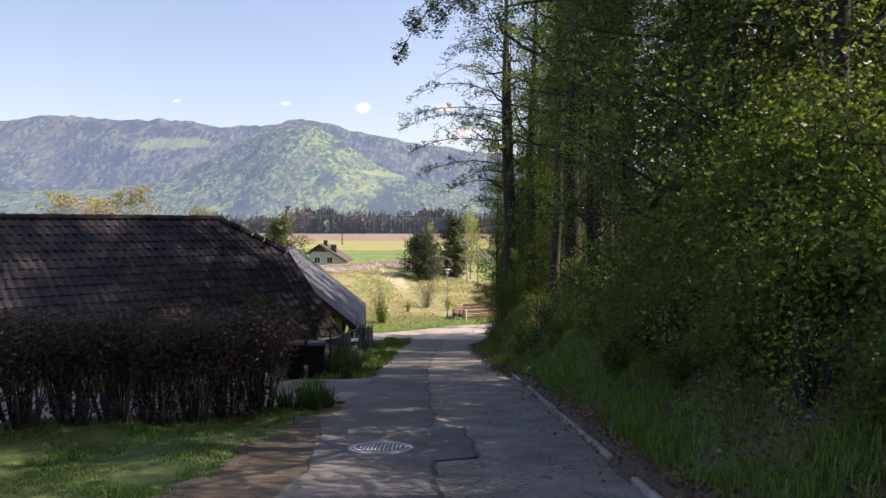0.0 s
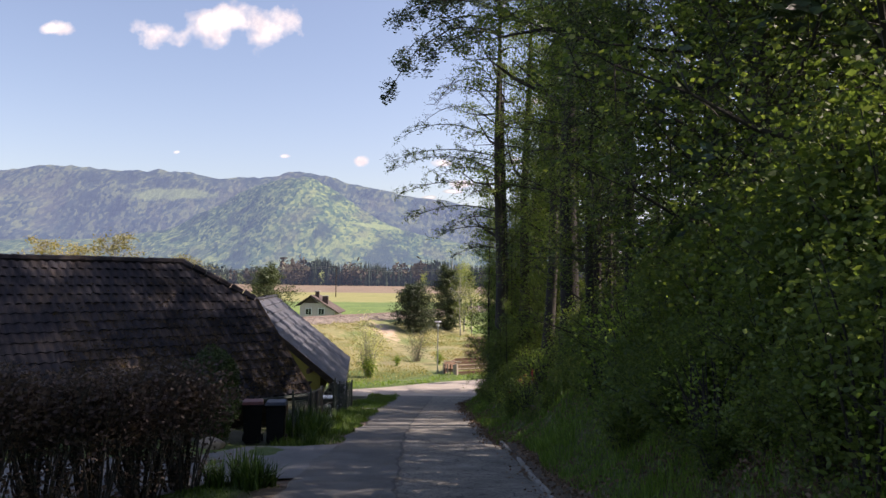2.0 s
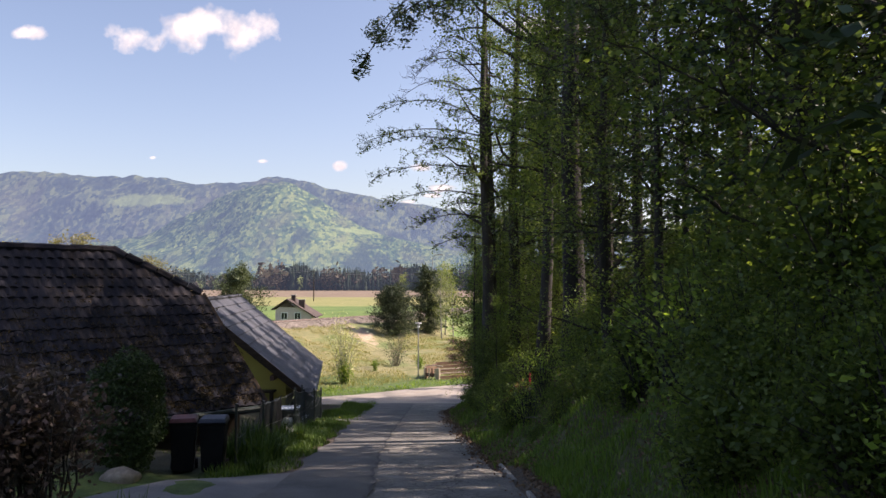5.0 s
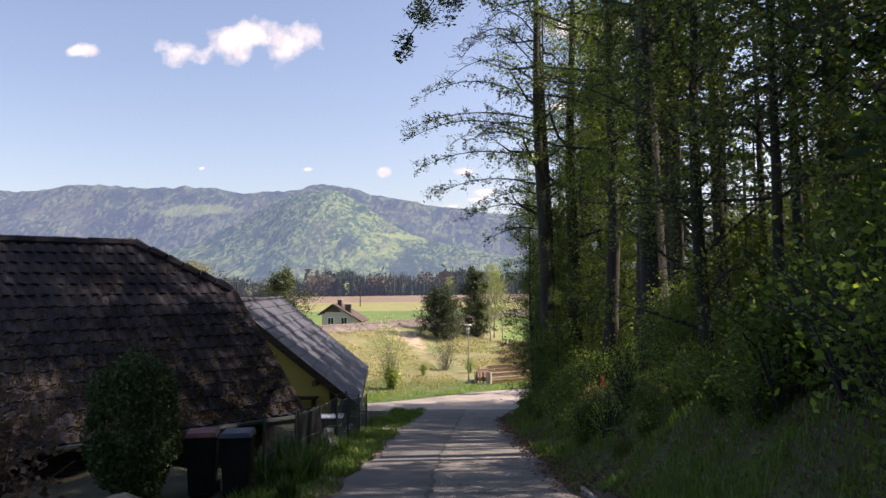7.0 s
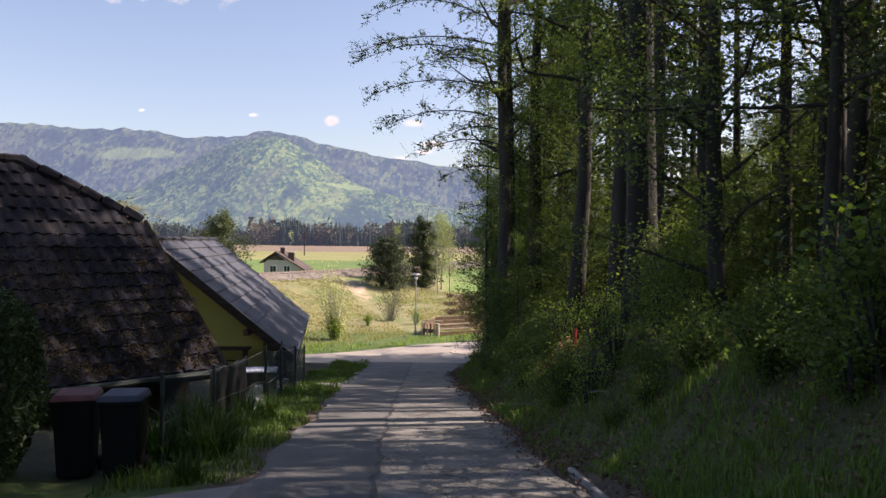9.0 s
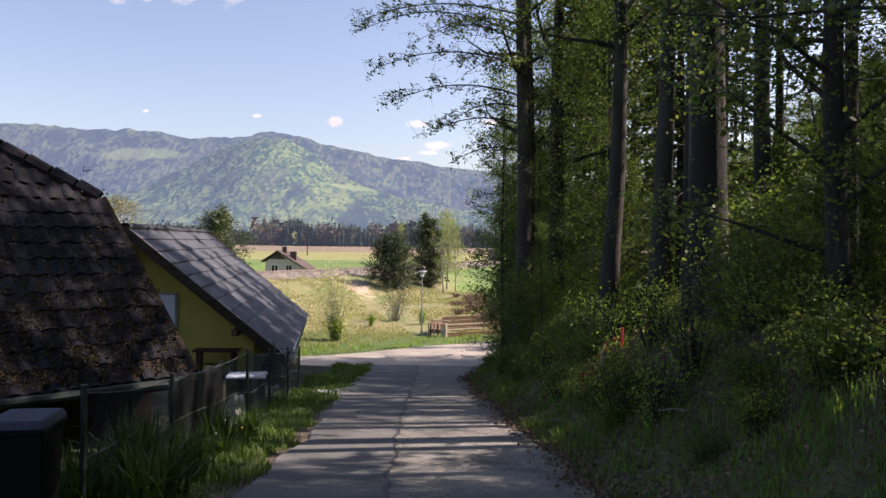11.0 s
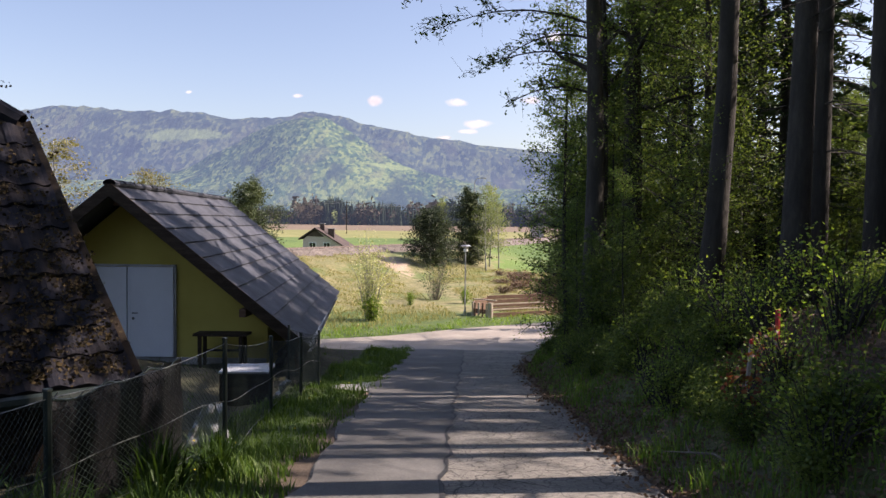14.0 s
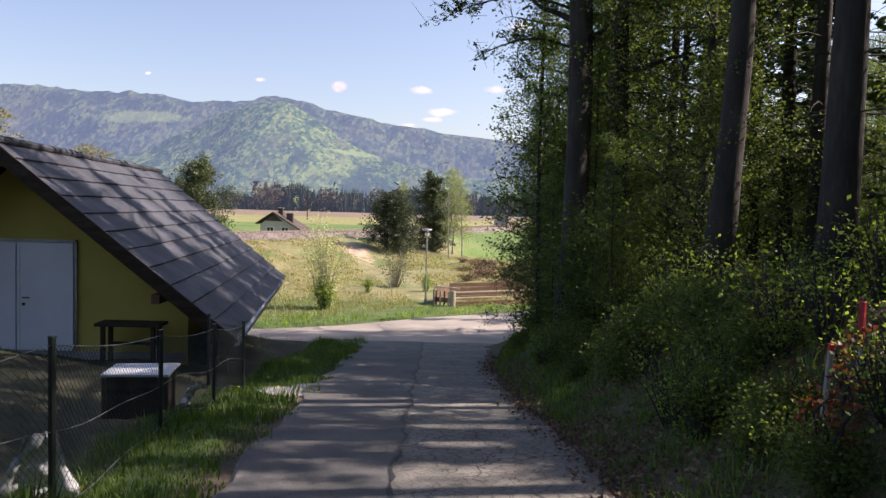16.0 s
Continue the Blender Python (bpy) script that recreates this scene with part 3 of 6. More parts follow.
def broadleaf(name, h, r, spread, n_limb, n_leaf, leaf, material, bark, seed, low=0.25, label="", droop=0.0, gather=1.0):
    """A tree: tapered trunk, limbs that fork, and leaves in clumps along them."""
    rng = np.random.default_rng(seed)
    top = new(name)
    bm = bmesh.new()
    lean = rng.normal(0, 0.02, 2)
    trunk = [(lean[0] * z + 0.08 * math.sin(z * 0.5 + seed), lean[1] * z + 0.08 * math.cos(z * 0.4 + seed), z) for z in np.linspace(-0.25, h, 10)]
    add_tube(bm, trunk, [r * (1.25 if i == 0 else 1.0) * (1 - 0.9 * (i / 9)) + 0.012 for i in range(10)], 10)
    part("trunk", bm, bark, top, smooth=True)
    bm = bmesh.new()
    tips = []
    for k in range(n_limb):
        z = h * (low + (0.97 - low) * (k + rng.random()) / n_limb)
        f = (z / h - low) / (1 - low)
        length = spread * (0.45 + 0.75 * math.sin(math.pi * min(0.25 + 0.75 * f, 1.0))) * rng.uniform(0.7, 1.25) * (1 - 0.35 * f)
        az = k * 2.399 + rng.normal(0, 0.4)
        x0, y0 = lean[0] * z, lean[1] * z
        pts = [Vector((x0, y0, z))]
        d = Vector((math.cos(az), math.sin(az), rng.uniform(0.1, 0.7) - droop))
        for s in range(4):
            d = (d + Vector(rng.normal(0, 0.22, 3)) + Vector((0, 0, 0.02 - droop * 0.3))).normalized()
            pts.append(pts[-1] + d * length / 4)
        add_tube(bm, pts, [max(r * 0.32 * (1 - f * 0.6) * (1 - i / 4.5), 0.008) for i in range(5)], 5, False)
        for s in range(1, 5):
            for _ in range(3):
                e = pts[s] + Vector(rng.normal(0, length * 0.14, 3))
                mid = (pts[s] + e) / 2 + Vector((0, 0, 0.05))
                add_tube(bm, [pts[s], mid, e], [0.012, 0.008, 0.004], 3, False)
                tips += [(mid, 0.5), (e, 1.0), (e, 1.0)]
    tagged(part("branching", bm, bark, top), kind="stuff")
    cs = np.array([t[0] for t in tips])
    if gather < 1:
        cs = cs[rng.random(len(cs)) < gather]
    pick = cs[rng.integers(0, len(cs), n_leaf)]
    clump = rng.normal(0, 1, (n_leaf, 3)) * (0.21, 0.21, 0.14) * (spread / 2.4) ** 0.5
    part("crown", leaf_mesh("crown", pick + clump, leaf, material, rng, 0.45, 0.6, droop), material, top)
    return tagged(top, label or "broadleaf tree in fresh spring leaf", "tree")


def conifer(name, h, r, spread, n_whorl, seed, low=0.15, dead=0.0, label="", leaf=0.16, per=16):
    """A spruce or pine: straight trunk, whorls of drooping branches with needle sprays."""
    rng = np.random.default_rng(seed)
    top = new(name)
    bm = bmesh.new()
    pts = [(0.05 * math.sin(z * 0.3 + seed), 0.05 * math.cos(z * 0.27), z) for z in np.linspace(-0.25, h, 9)]
    add_tube(bm, pts, [r * (1 - 0.92 * i / 8) + 0.01 for i in range(9)], 10)
    part("trunk", bm, BARK, top, smooth=True)
    bm = bmesh.new()
    cs = []
    for k in range(n_whorl):
        f = (k + 0.5 * rng.random()) / n_whorl
        z = h * (low + (0.98 - low) * f)
        length = spread * (1 - f * 0.85) * rng.uniform(0.75, 1.15)
        for j in range(5):
            az = j * 1.2566 + k * 0.7 + rng.normal(0, 0.2)
            d = Vector((math.cos(az), math.sin(az), 0))
            p = [Vector((0, 0, z)) + d * length * s + Vector((0, 0, 0.12 * length * s - 0.34 * length * s * s)) for s in (0, 0.35, 0.7, 1.0)]
            add_tube(bm, p, [0.02 * (1 - f * 0.5), 0.014, 0.009, 0.004], 4, False)
            bare = f < dead or rng.random() < 0.36
            for _ in range(2 if bare else per):
                s = rng.uniform(0.25, 1.0)
                q = p[0].lerp(p[3], s) + Vector((0, 0, 0.09 * length * math.sin(math.pi * s)))
                side = Vector((-d.y, d.x, 0)) * rng.normal(0, 0.22 * length * (1.15 - s))
                e = q + side + Vector((0, 0, -abs(rng.normal(0, 0.10))))
                if not bare:
                    cs += [e, e + Vector(rng.normal(0, 0.09, 3)), q.lerp(e, 0.5)]
    tagged(part("branching", bm, BARK, top), kind="stuff")
    if cs:
        part("foliage", leaf_mesh("foliage", np.array(cs), leaf, NEEDLE, rng, 0.35, 0.33, 0.15), NEEDLE, top)
    return tagged(top, label or "dark spruce with bare lower trunk", "tree")


def shrub(name, h, w, n_stem, n_leaf, leaf, material, seed, label, bark=None):
    """A bush: stems from one stool and leaves round their upper parts."""
    rng = np.random.default_rng(seed)
    top = new(name)
    bm = bmesh.new()
    cs = []
    for k in range(n_stem):
        az, out = rng.uniform(0, 6.283), rng.uniform(0.1, 1.0)
        e = Vector((math.cos(az) * w * out, math.sin(az) * w * out, h * rng.uniform(0.6, 1.05) * (1.1 - 0.45 * out)))
        b0 = Vector((math.cos(az), math.sin(az), 0)) * 0.12 * w * out
        m1 = b0.lerp(e, 0.5) + Vector((0, 0, 0.12 * h)) + Vector(rng.normal(0, 0.06, 3))
        add_tube(bm, [b0 - Vector((0, 0, 0.15)), m1, e], [0.018, 0.012, 0.004], 4, False)
        for s in np.linspace(0.12, 1, 9):
            q = b0.lerp(m1, s * 2) if s < 0.5 else m1.lerp(e, s * 2 - 1)
            cs.append(q)
    tagged(part("branching", bm, bark or BARK, top), kind="stuff")
    cs = np.array(cs)
    pick = cs[rng.integers(0, len(cs), n_leaf)] + rng.normal(0, 1, (n_leaf, 3)) * (0.2 * w, 0.2 * w, 0.1 * h)
    pick[:, 2] = np.maximum(pick[:, 2], 0.02)
    part("foliage", leaf_mesh("foliage", pick, leaf, material, rng, 0.5, 0.6), material, top)
    return tagged(top, label, "bush")


def gz(x, y):
    return float(ground(x, y))


def put(ob, x, y, rz=0, s=1.0, sink=0.05):
    ob.matrix_basis = pose(x, y, gz(x, y) - sink, 0, 0, rz) @ Matrix.Scale(s, 4)
    return ob


def again(ob, x, y, rz=0, s=1.0, sink=0.05):
    c = copy_thing(ob, Matrix.Identity(4))
    c.matrix_basis = pose(x, y, gz(x, y) - sink, 0, 0, rz) @ Matrix.Scale(s, 4)
    return c


rnd = random.Random(4)
EXTRA = []
# the wood's leafy front beside the upper lane
beech = put(broadleaf("beech_tree", 15, 0.16, 3.0, 40, 24000, 0.04, LEAF, BARK, 11, 0.1, "beech tree in fresh leaf at the wood's edge"), 5.0, 9.5, 20)
beech2 = put(broadleaf("beech_tree", 13, 0.13, 2.7, 38, 24000, 0.039, LEAF, BARK, 12, 0.06, "slender beech with low leafy limbs"), 4.9, 14.5, 70)
hornbeam = put(broadleaf("hornbeam_tree", 10, 0.09, 2.5, 36, 24000, 0.034, LEAF, BARK, 13, 0.05, "leafy young hornbeam at the lane's edge"), 5.2, 5.5, 130)
put(broadleaf("flowering_tree", 8.5, 0.08, 2.3, 30, 18000, 0.034, LEAF_GREY, BARK, 14, 0.25, "tree with grey-green leaves and pale buds"), 4.3, 18.6, 10)
tall_beech = put(broadleaf("beech_tree", 19, 0.22, 3.2, 30, 19000, 0.046, LEAF, BARK, 15, 0.35, "tall beech with a high dense crown"), 7.5, 12)
spruce = put(conifer("spruce_tree", 20, 0.2, 2.3, 16, 21, 0.25, 0.3, per=22, leaf=0.14), 7.2, 43.7)
spruce2 = put(conifer("spruce_tree", 18, 0.17, 2.1, 15, 22, 0.15, 0.35, per=22, leaf=0.14), 8.15, 42.2, 30)
dense_spruce = put(conifer("spruce_tree", 17, 0.2, 3.0, 36, 23, 0.16, 0.0, "dark dense spruce among the broadleaf trees", per=18), 6.6, 15.5, 40)
for x, y, s in [(5.6, 2, 1.0), (6.6, 7.0, 1.0), (4.7, 12.2, 0.85), (6.3, 17.8, 1.0), (8.6, 21.3, 0.6), (6.0, -3, 1.0), (5.0, -8, 1.0), (5.0, 40.3, 0.75), (5.7, 36.6, 0.85), (4.9, 33.6, 0.7), (5.6, 46.4, 0.8)]:
    again(rnd.choice((beech, beech2, hornbeam)), x, y, rnd.uniform(0, 360), s)
for x, y, s in [(9.8, 15.5, 1.0), (11, 20.5, 1.0), (7.5, 0, 0.8), (10.5, 29.5, 0.85), (10, -4, 0.8)]:
    again(tall_beech, x, y, rnd.uniform(0, 360), s)
# extra beeches whose crowns, above the view, keep sun off the barn roof
shade_beech = put(broadleaf("beech_tree", 22, 0.2, 3.6, 30, 16000, 0.055, LEAF, BARK, 16, 0.48, "tall slender beech with a high crown, added to shade the barn", gather=0.4), 8.3, 21.4)
for x, y, s in [(9.6, 27.0, 1.0), (7.2, 29.0, 0.95), (8.0, 24.3, 1.0), (10.8, 21.2, 1.0), (8.9, 18.4, 0.95), (9.0, 14.0, 1.0), (12.0, 18.0, 1.0)]:
    again(shade_beech, x, y, rnd.uniform(0, 360), s)
for x, y, s in [(6.6, 44.9, 0.95), (8.0, 47.2, 0.8), (9.6, 44.0, 1.0), (8.3, 37.4, 0.98), (11.0, 48.5, 0.8), (15.6, 33.8, 0.78), (16.5, 29.5, 0.8), (5.9, 11.6, 0.9), (10.2, 22.8, 0.9), (9.4, 17.6, 0.85)]:
    again(dense_spruce, x, y, rnd.uniform(0, 360), s)
for x, y, s in [(4.5, 31.6, 1.0), (5.0, 29.0, 0.95), (6.4, 48.4, 1.15), (7.8, 49.4, 1.15)]:
    again(tall_beech, x, y, rnd.uniform(0, 360), s)
again(beech2, 4.1, 20.8, 140, 0.85)
# leafy middle storey along the lane, and the wood's depth behind it
for k in range(70):
    x, y = 11.5 + 2.9 * (k % 5) + rnd.uniform(-1, 1), 4 + 4.0 * (k // 5) + rnd.uniform(-1.5, 1.5)
    again(hornbeam, x, y, rnd.uniform(0, 360), 0.64 + 0.06 * (x - 11.5) + rnd.uniform(0, 0.12))
# the thinner lower end, trunks against the light
for x, y, s in [(6.35, 31.3, 1.0), (8.8, 40.2, 1.1), (5.6, 28.0, 0.85), (7.6, 34.5, 1.0), (9.8, 30.5, 1.1), (6.4, 39.6, 0.9), (11.5, 37.5, 1.05), (13.5, 31, 1.1), (12, 43, 1.0), (16, 37, 1.1), (9, 26.5, 0.95), (10.4, 45.5, 0.9), (19, 42, 1.1), (20, 30, 1.1), (13.2, 47.5, 1.0), (15.8, 51, 1.05), (14.6, 40.5, 1.0), (18, 55, 1.0)]:
    again(rnd.choice((spruce, spruce2)), x, y, rnd.uniform(0, 360), s)
put(broadleaf("edge_tree", 19, 0.25, 1.9, 26, 11000, 0.042, LEAF, BARK, 31, 0.3, "tall dark-barked tree at the lower edge of the wood", gather=0.13), 3.0, 35.5)
put(broadleaf("edge_tree", 18, 0.28, 2.5, 26, 11000, 0.042, LEAF, BARK, 32, 0.28, "tall dark tree at the lower edge of the wood", gather=0.13), 4.15, 37.0)
put(broadleaf("old_beech", 18, 0.30, 3.4, 26, 15000, 0.042, LEAF, BARK_TWO, 33, 0.33, "thick old beech with pale bark on one side", gather=0.2), 4.1, 24.5)
lean_b = put(broadleaf("young_beech", 6.5, 0.06, 1.9, 30, 13000, 0.04, LEAF, BARK, 34, 0.06, "leafy young beech leaning towards the light"), 4.6, 41.0)
for x, y, s in [(5.7, 43.9, 0.95), (4.5, 43.3, 1.25), (5.3, 45.3, 1.1), (4.4, 38.3, 0.75), (6.4, 46.3, 0.8), (6.0, 41.0, 0.9), (5.1, 33.3, 0.7), (7.8, 47.6, 0.8), (9.5, 48.5, 0.8), (12, 49, 0.9), (10.3, 40, 0.9), (13.5, 44, 0.9), (9.2, 33.2, 0.8), (15.5, 40, 1.0), (14.5, 33, 1.0)]:
    again(lean_b, x, y, rnd.uniform(0, 360), s)
# slender saplings, leafy to the ground, at the lane's lower bend
slim = put(broadleaf("edge_sapling", 9.5, 0.05, 1.25, 44, 9500, 0.036, LEAF_EDGE, BARK, 35, 0.03, "slender leafy sapling at the wood's sunlit edge"), 2.85, 38.2)
for x, y, s in [(3.2, 41.4, 0.95), (3.05, 39.7, 0.7), (3.7, 42.9, 0.8), (3.5, 36.2, 0.62), (3.9, 39.3, 0.95), (4.3, 44.3, 0.75), (2.75, 36.4, 0.4), (2.75, 33.9, 0.3), (3.1, 32.4, 0.36)]:
    again(slim, x, y, rnd.uniform(0, 360), s)
# pine that reaches out over the lane with hanging sprays


def overhanging_pine(h, r, seed):
    """A pine: bare trunk and a high crown of long arching boughs hung with needle tufts."""
    rng = np.random.default_rng(seed)
    top = new("overhanging_pine")
    bm = bmesh.new()
    pts = [(0.12 * math.sin(z * 0.3), 0.08 * math.cos(z * 0.27), z) for z in np.linspace(-0.25, h, 10)]
    add_tube(bm, pts, [r * (1 - 0.85 * i / 9) + 0.01 for i in range(10)], 10)
    part("trunk", bm, BARK, top, smooth=True)
    bm = bmesh.new()
    cs = []
    boughs = [(0.80, 178, 5.4, 3.6), (0.785, 200, 3.6, 1.9), (0.83, 160, 5.0, 1.9), (0.85, 190, 5.2, 1.5), (0.87, 172, 4.6, 1.0), (0.89, 205, 4.4, 1.0),
              (0.91, 182, 4.0, 0.7), (0.93, 150, 3.6, 0.6), (0.96, 195, 3.0, 0.4), (0.98, 170, 2.2, 0.2), (0.84, 120, 3.6, 1.2), (0.86, 245, 3.6, 1.2),
              (0.88, 280, 3.2, 0.9), (0.9, 80, 3.2, 0.9), (0.92, 320, 3.0, 0.7), (0.87, 20, 3.4, 1.2), (0.95, 60, 2.4, 0.4), (0.97, 260, 2.2, 0.3)]
    for f, a, length, fall in boughs:
        d = Vector((math.cos(math.radians(a)), math.sin(math.radians(a)), 0))
        p = [Vector((0, 0, f * h)) + d * length * s + Vector((0, 0, 0.16 * length * math.sin(math.pi * s * 0.75) - fall * s ** 2.2)) + Vector(rng.normal(0, 0.05, 3)) for s in np.linspace(0, 1, 8)]
        add_tube(bm, p, [0.055 - 0.006 * i for i in range(8)], 5, False)
        for _ in range(int(9 + length * 4)):
            s = rng.uniform(0.35, 1.0)
            i = min(int(s * 7), 6)
            q = p[i].lerp(p[i + 1], s * 7 - i)
            e = q + d * rng.uniform(0.0, 0.35) + Vector((-d.y, d.x, 0)) * rng.normal(0, 0.42) + Vector((0, 0, rng.uniform(-0.75, 0.12)))
            m1 = q.lerp(e, 0.5) + Vector((0, 0, 0.1))
            add_tube(bm, [q, m1, e], [0.012, 0.009, 0.005], 3, False)
            for c, k, w in ((e, 20, 0.12), (m1.lerp(e, 0.4), 9, 0.10)):
                cs += [c + Vector(rng.normal(0, w, 3)) for _ in range(k)]
    tagged(part("branching", bm, BARK, top), kind="stuff")
    part("foliage", leaf_mesh("foliage", np.array(cs), 0.095, NEEDLE, rng, 0.35, 0.33, 0.15), NEEDLE, top)
    return tagged(top, "tall pine with drooping tufted boughs over the lane", "tree")


pine = put(overhanging_pine(19.5, 0.17, 51), 3.12, 36.4)


def sprays(h, r, seed):
    """A slender beech leaning out over the lane: long level boughs, fine twigs, drooping new leaves near the tips."""
    rng = np.random.default_rng(seed)
    top = new("sparse_tree")
    bm = bmesh.new()
    add_tube(bm, [(0.1 * math.sin(z * 0.4), 0.05 * math.cos(z * 0.5), z) for z in np.linspace(-0.25, h, 9)], [r * (1 - 0.85 * i / 8) + 0.008 for i in range(9)], 9)
    part("trunk", bm, BARK, top, smooth=True)
    bm = bmesh.new()
    cs = []
    boughs = [(7.2, 195, 4.2, 0.5, 1.0), (8.1, 182, 4.8, 0.7, 1.0), (9.0, 188, 5.1, 0.9, 1.0), (9.7, 176, 5.2, 0.6, 1.0), (10.3, 190, 4.8, 1.0, 0.9), (8.6, 215, 3.8, 0.7, 0.9), (9.4, 160, 3.6, 0.6, 0.9),
              (10.9, 180, 3.8, 1.3, 0.3), (11.3, 200, 3.4, 1.6, 0.2), (11.8, 168, 3.2, 1.7, 0.15), (12.3, 190, 2.6, 1.6, 0.1), (6.4, 185, 3.2, 0.4, 1.0), (5.6, 200, 2.6, 0.3, 1.0), (7.8, 230, 3.0, 0.5, 1.0), (6.9, 165, 2.6, 0.4, 1.0)]
    for z, a, length, rise, leafiness in boughs:
        d = Vector((math.cos(radians(a)), math.sin(radians(a)), 0))
        sd = Vector((-d.y, d.x, 0))
        p = [Vector((0, 0, z)) + d * length * s + sd * 0.12 * math.sin(4 * s + z) + Vector((0, 0, rise * math.sin(math.pi * s * 0.8) - 0.55 * s * s)) for s in np.linspace(0, 1, 10)]
        add_tube(bm, p, [0.034 - 0.0031 * i for i in range(10)], 5, False)
        for _ in range(int(length * 9)):
            s = rng.uniform(0.15, 1.0)
            i = min(int(s * 9), 8)
            q = p[i].lerp(p[i + 1], s * 9 - i)
            ln = rng.uniform(0.35, 0.95) * (1.2 - 0.55 * s)
            e = q + d * ln * rng.uniform(0.4, 0.9) + sd * ln * rng.choice((-0.6, 0.6)) * rng.uniform(0.6, 1.1) + Vector((0, 0, rng.uniform(-0.3, 0.28)))
            m1 = q.lerp(e, 0.5) + Vector((0, 0, 0.07))
            add_tube(bm, [q, m1, e], [0.009, 0.007, 0.004], 3, False)
            for _ in range(2):
                f = m1.lerp(e, rng.uniform(0.2, 0.9))
                add_tube(bm, [f, f + Vector(rng.normal(0, 0.16, 3))], [0.005, 0.003], 3, False)
            if rng.random() < leafiness:
                for k in range(8):
                    cs.append(m1.lerp(e, rng.uniform(0, 1.05)) + Vector(rng.normal(0, 0.05, 3)) + Vector((0, 0, -0.05)))
    tagged(part("branching", bm, BARK, top), kind="stuff")
    part("foliage", leaf_mesh("foliage", np.array([tuple(c) for c in cs]), 0.055, LEAF, rng, 0.3, 0.42, 0.5), None, top)
    return tagged(top, "slender tree with long level boughs just coming into leaf", "tree")


put(sprays(14.0, 0.09, 52), 3.25, 35.95)

for x, y in ((2.55, 24.5), (2.95, 24.7), (2.45, 25.6), (2.7, 23.7)):
    EXTRA.append((x, y))
hazel = put(shrub("hazel_bush", 2.4, 1.2, 20, 6000, 0.038, LEAF, 41, "leafy hazel bush under the trees"), 3.9, 8.0)
bramble = put(shrub("undergrowth_bush", 1.1, 0.9, 18, 3200, 0.033, LEAF, 42, "low leafy undergrowth on the bank"), 3.0, 12.0)
twiggy = put(shrub("twiggy_bush", 1.5, 1.0, 34, 600, 0.036, LEAF_YOUNG, 43, "half-bare twiggy bush with a few bright leaves"), 3.4, 16.0)
for i in range(132):
    y = rnd.uniform(-5, 46.5)
    lo = 3.2 if y < 30 else 3.0 if y < 39 else 3.9
    x = lo + abs(rnd.gauss(0, 1.0)) * (1.0 if y < 30 else 0.8) if i < 100 else rnd.uniform(5, 13)
    kind = rnd.choice((bramble, twiggy, bramble, hazel)) if y > 25 and y < 38 else rnd.choice((hazel, bramble, hazel, twiggy)) if x > lo + 0.6 else rnd.choice((bramble, bramble, twiggy))
    again(kind, x, y, rnd.uniform(0, 360), rnd.uniform(0.65, 1.15) * (0.72 if 19 < y < 34 else 1.0))
for i in range(26):
    again(rnd.choice((bramble, twiggy, bramble, hazel)), rnd.uniform(2.75, 3.6), rnd.uniform(2.5, 13), rnd.uniform(0, 360), rnd.uniform(0.45, 0.8))
for i in range(50):
    y = rnd.uniform(17, 39)
    again(rnd.choice((bramble, twiggy, bramble)), rnd.uniform(2.35, 3.3), y, rnd.uniform(0, 360), rnd.uniform(0.35, 0.7))
for x, y in EXTRA:
    again(rnd.choice((bramble, twiggy)), x, y, rnd.uniform(0, 360), rnd.uniform(0.4, 0.55))

# ---- barn ----
TURN_B = 42.0
U = Vector((math.cos(radians(TURN_B)), math.sin(radians(TURN_B)), 0))
W = Vector((U.y, -U.x, 0))
RIDGE = Vector((-7.52, 25.6, 1.83))


def barn_at(a, p, z):
    return RIDGE + U * a + W * p + Vector((0, 0, z))


def slab(pts, thick=0.08):
    """A flat slab hung below the outline."""
    bm = bmesh.new()
    f = bm.faces.new([bm.verts.new(p) for p in pts])
    f.normal_update()
    if f.normal.z < 0:
        f.normal_flip()
    n = f.normal.copy()
    r = bmesh.ops.extrude_face_region(bm, geom=[f])
    for v in r["geom"]:
        if isinstance(v, bmesh.types.BMVert):
            v.co -= n * thick
    return bm


barn = tagged(new("barn"), "old barn with a mossy dark tiled half-hipped roof", "barn")
A0, A1, AH, PE, ZE = -13.0, 2.2, 1.9, 3.9, -3.66
front = part("roof_slope", slab([barn_at(A0, 0, 0), barn_at(A0, PE, ZE), barn_at(A1, PE, ZE), barn_at(AH, 1.2, -1.126), barn_at(0, 0, 0)], 0.1), WOOD_DARK, barn)
part("roof_slope", slab([barn_at(0, 0, 0), barn_at(AH, -1.2, -1.126), barn_at(A1, -PE, ZE), barn_at(A0, -PE, ZE), barn_at(A0, 0, 0)], 0.1), TILE_OLD, barn)
hip = part("half_hip", slab([barn_at(0, 0, 0), barn_at(AH, 1.2, -1.126), barn_at(AH, -1.2, -1.126)], 0.1), TILE_OLD, barn)
mid_a = (A0 + A1) / 2
bm = bmesh.new()
prof = [(-PE + 0.6, -5.4), (PE - 0.6, -5.4), (PE - 0.6, ZE + 0.42), (1.0, -1.35), (-1.0, -1.35), (-PE + 0.6, ZE + 0.42)]
va = [bm.verts.new(barn_at(A0 + 0.4, p, z)) for p, z in prof]
vb = [bm.verts.new(barn_at(A1 - 0.35, p, z)) for p, z in prof]
bm.faces.new(va)
bm.faces.new(vb[::-1])
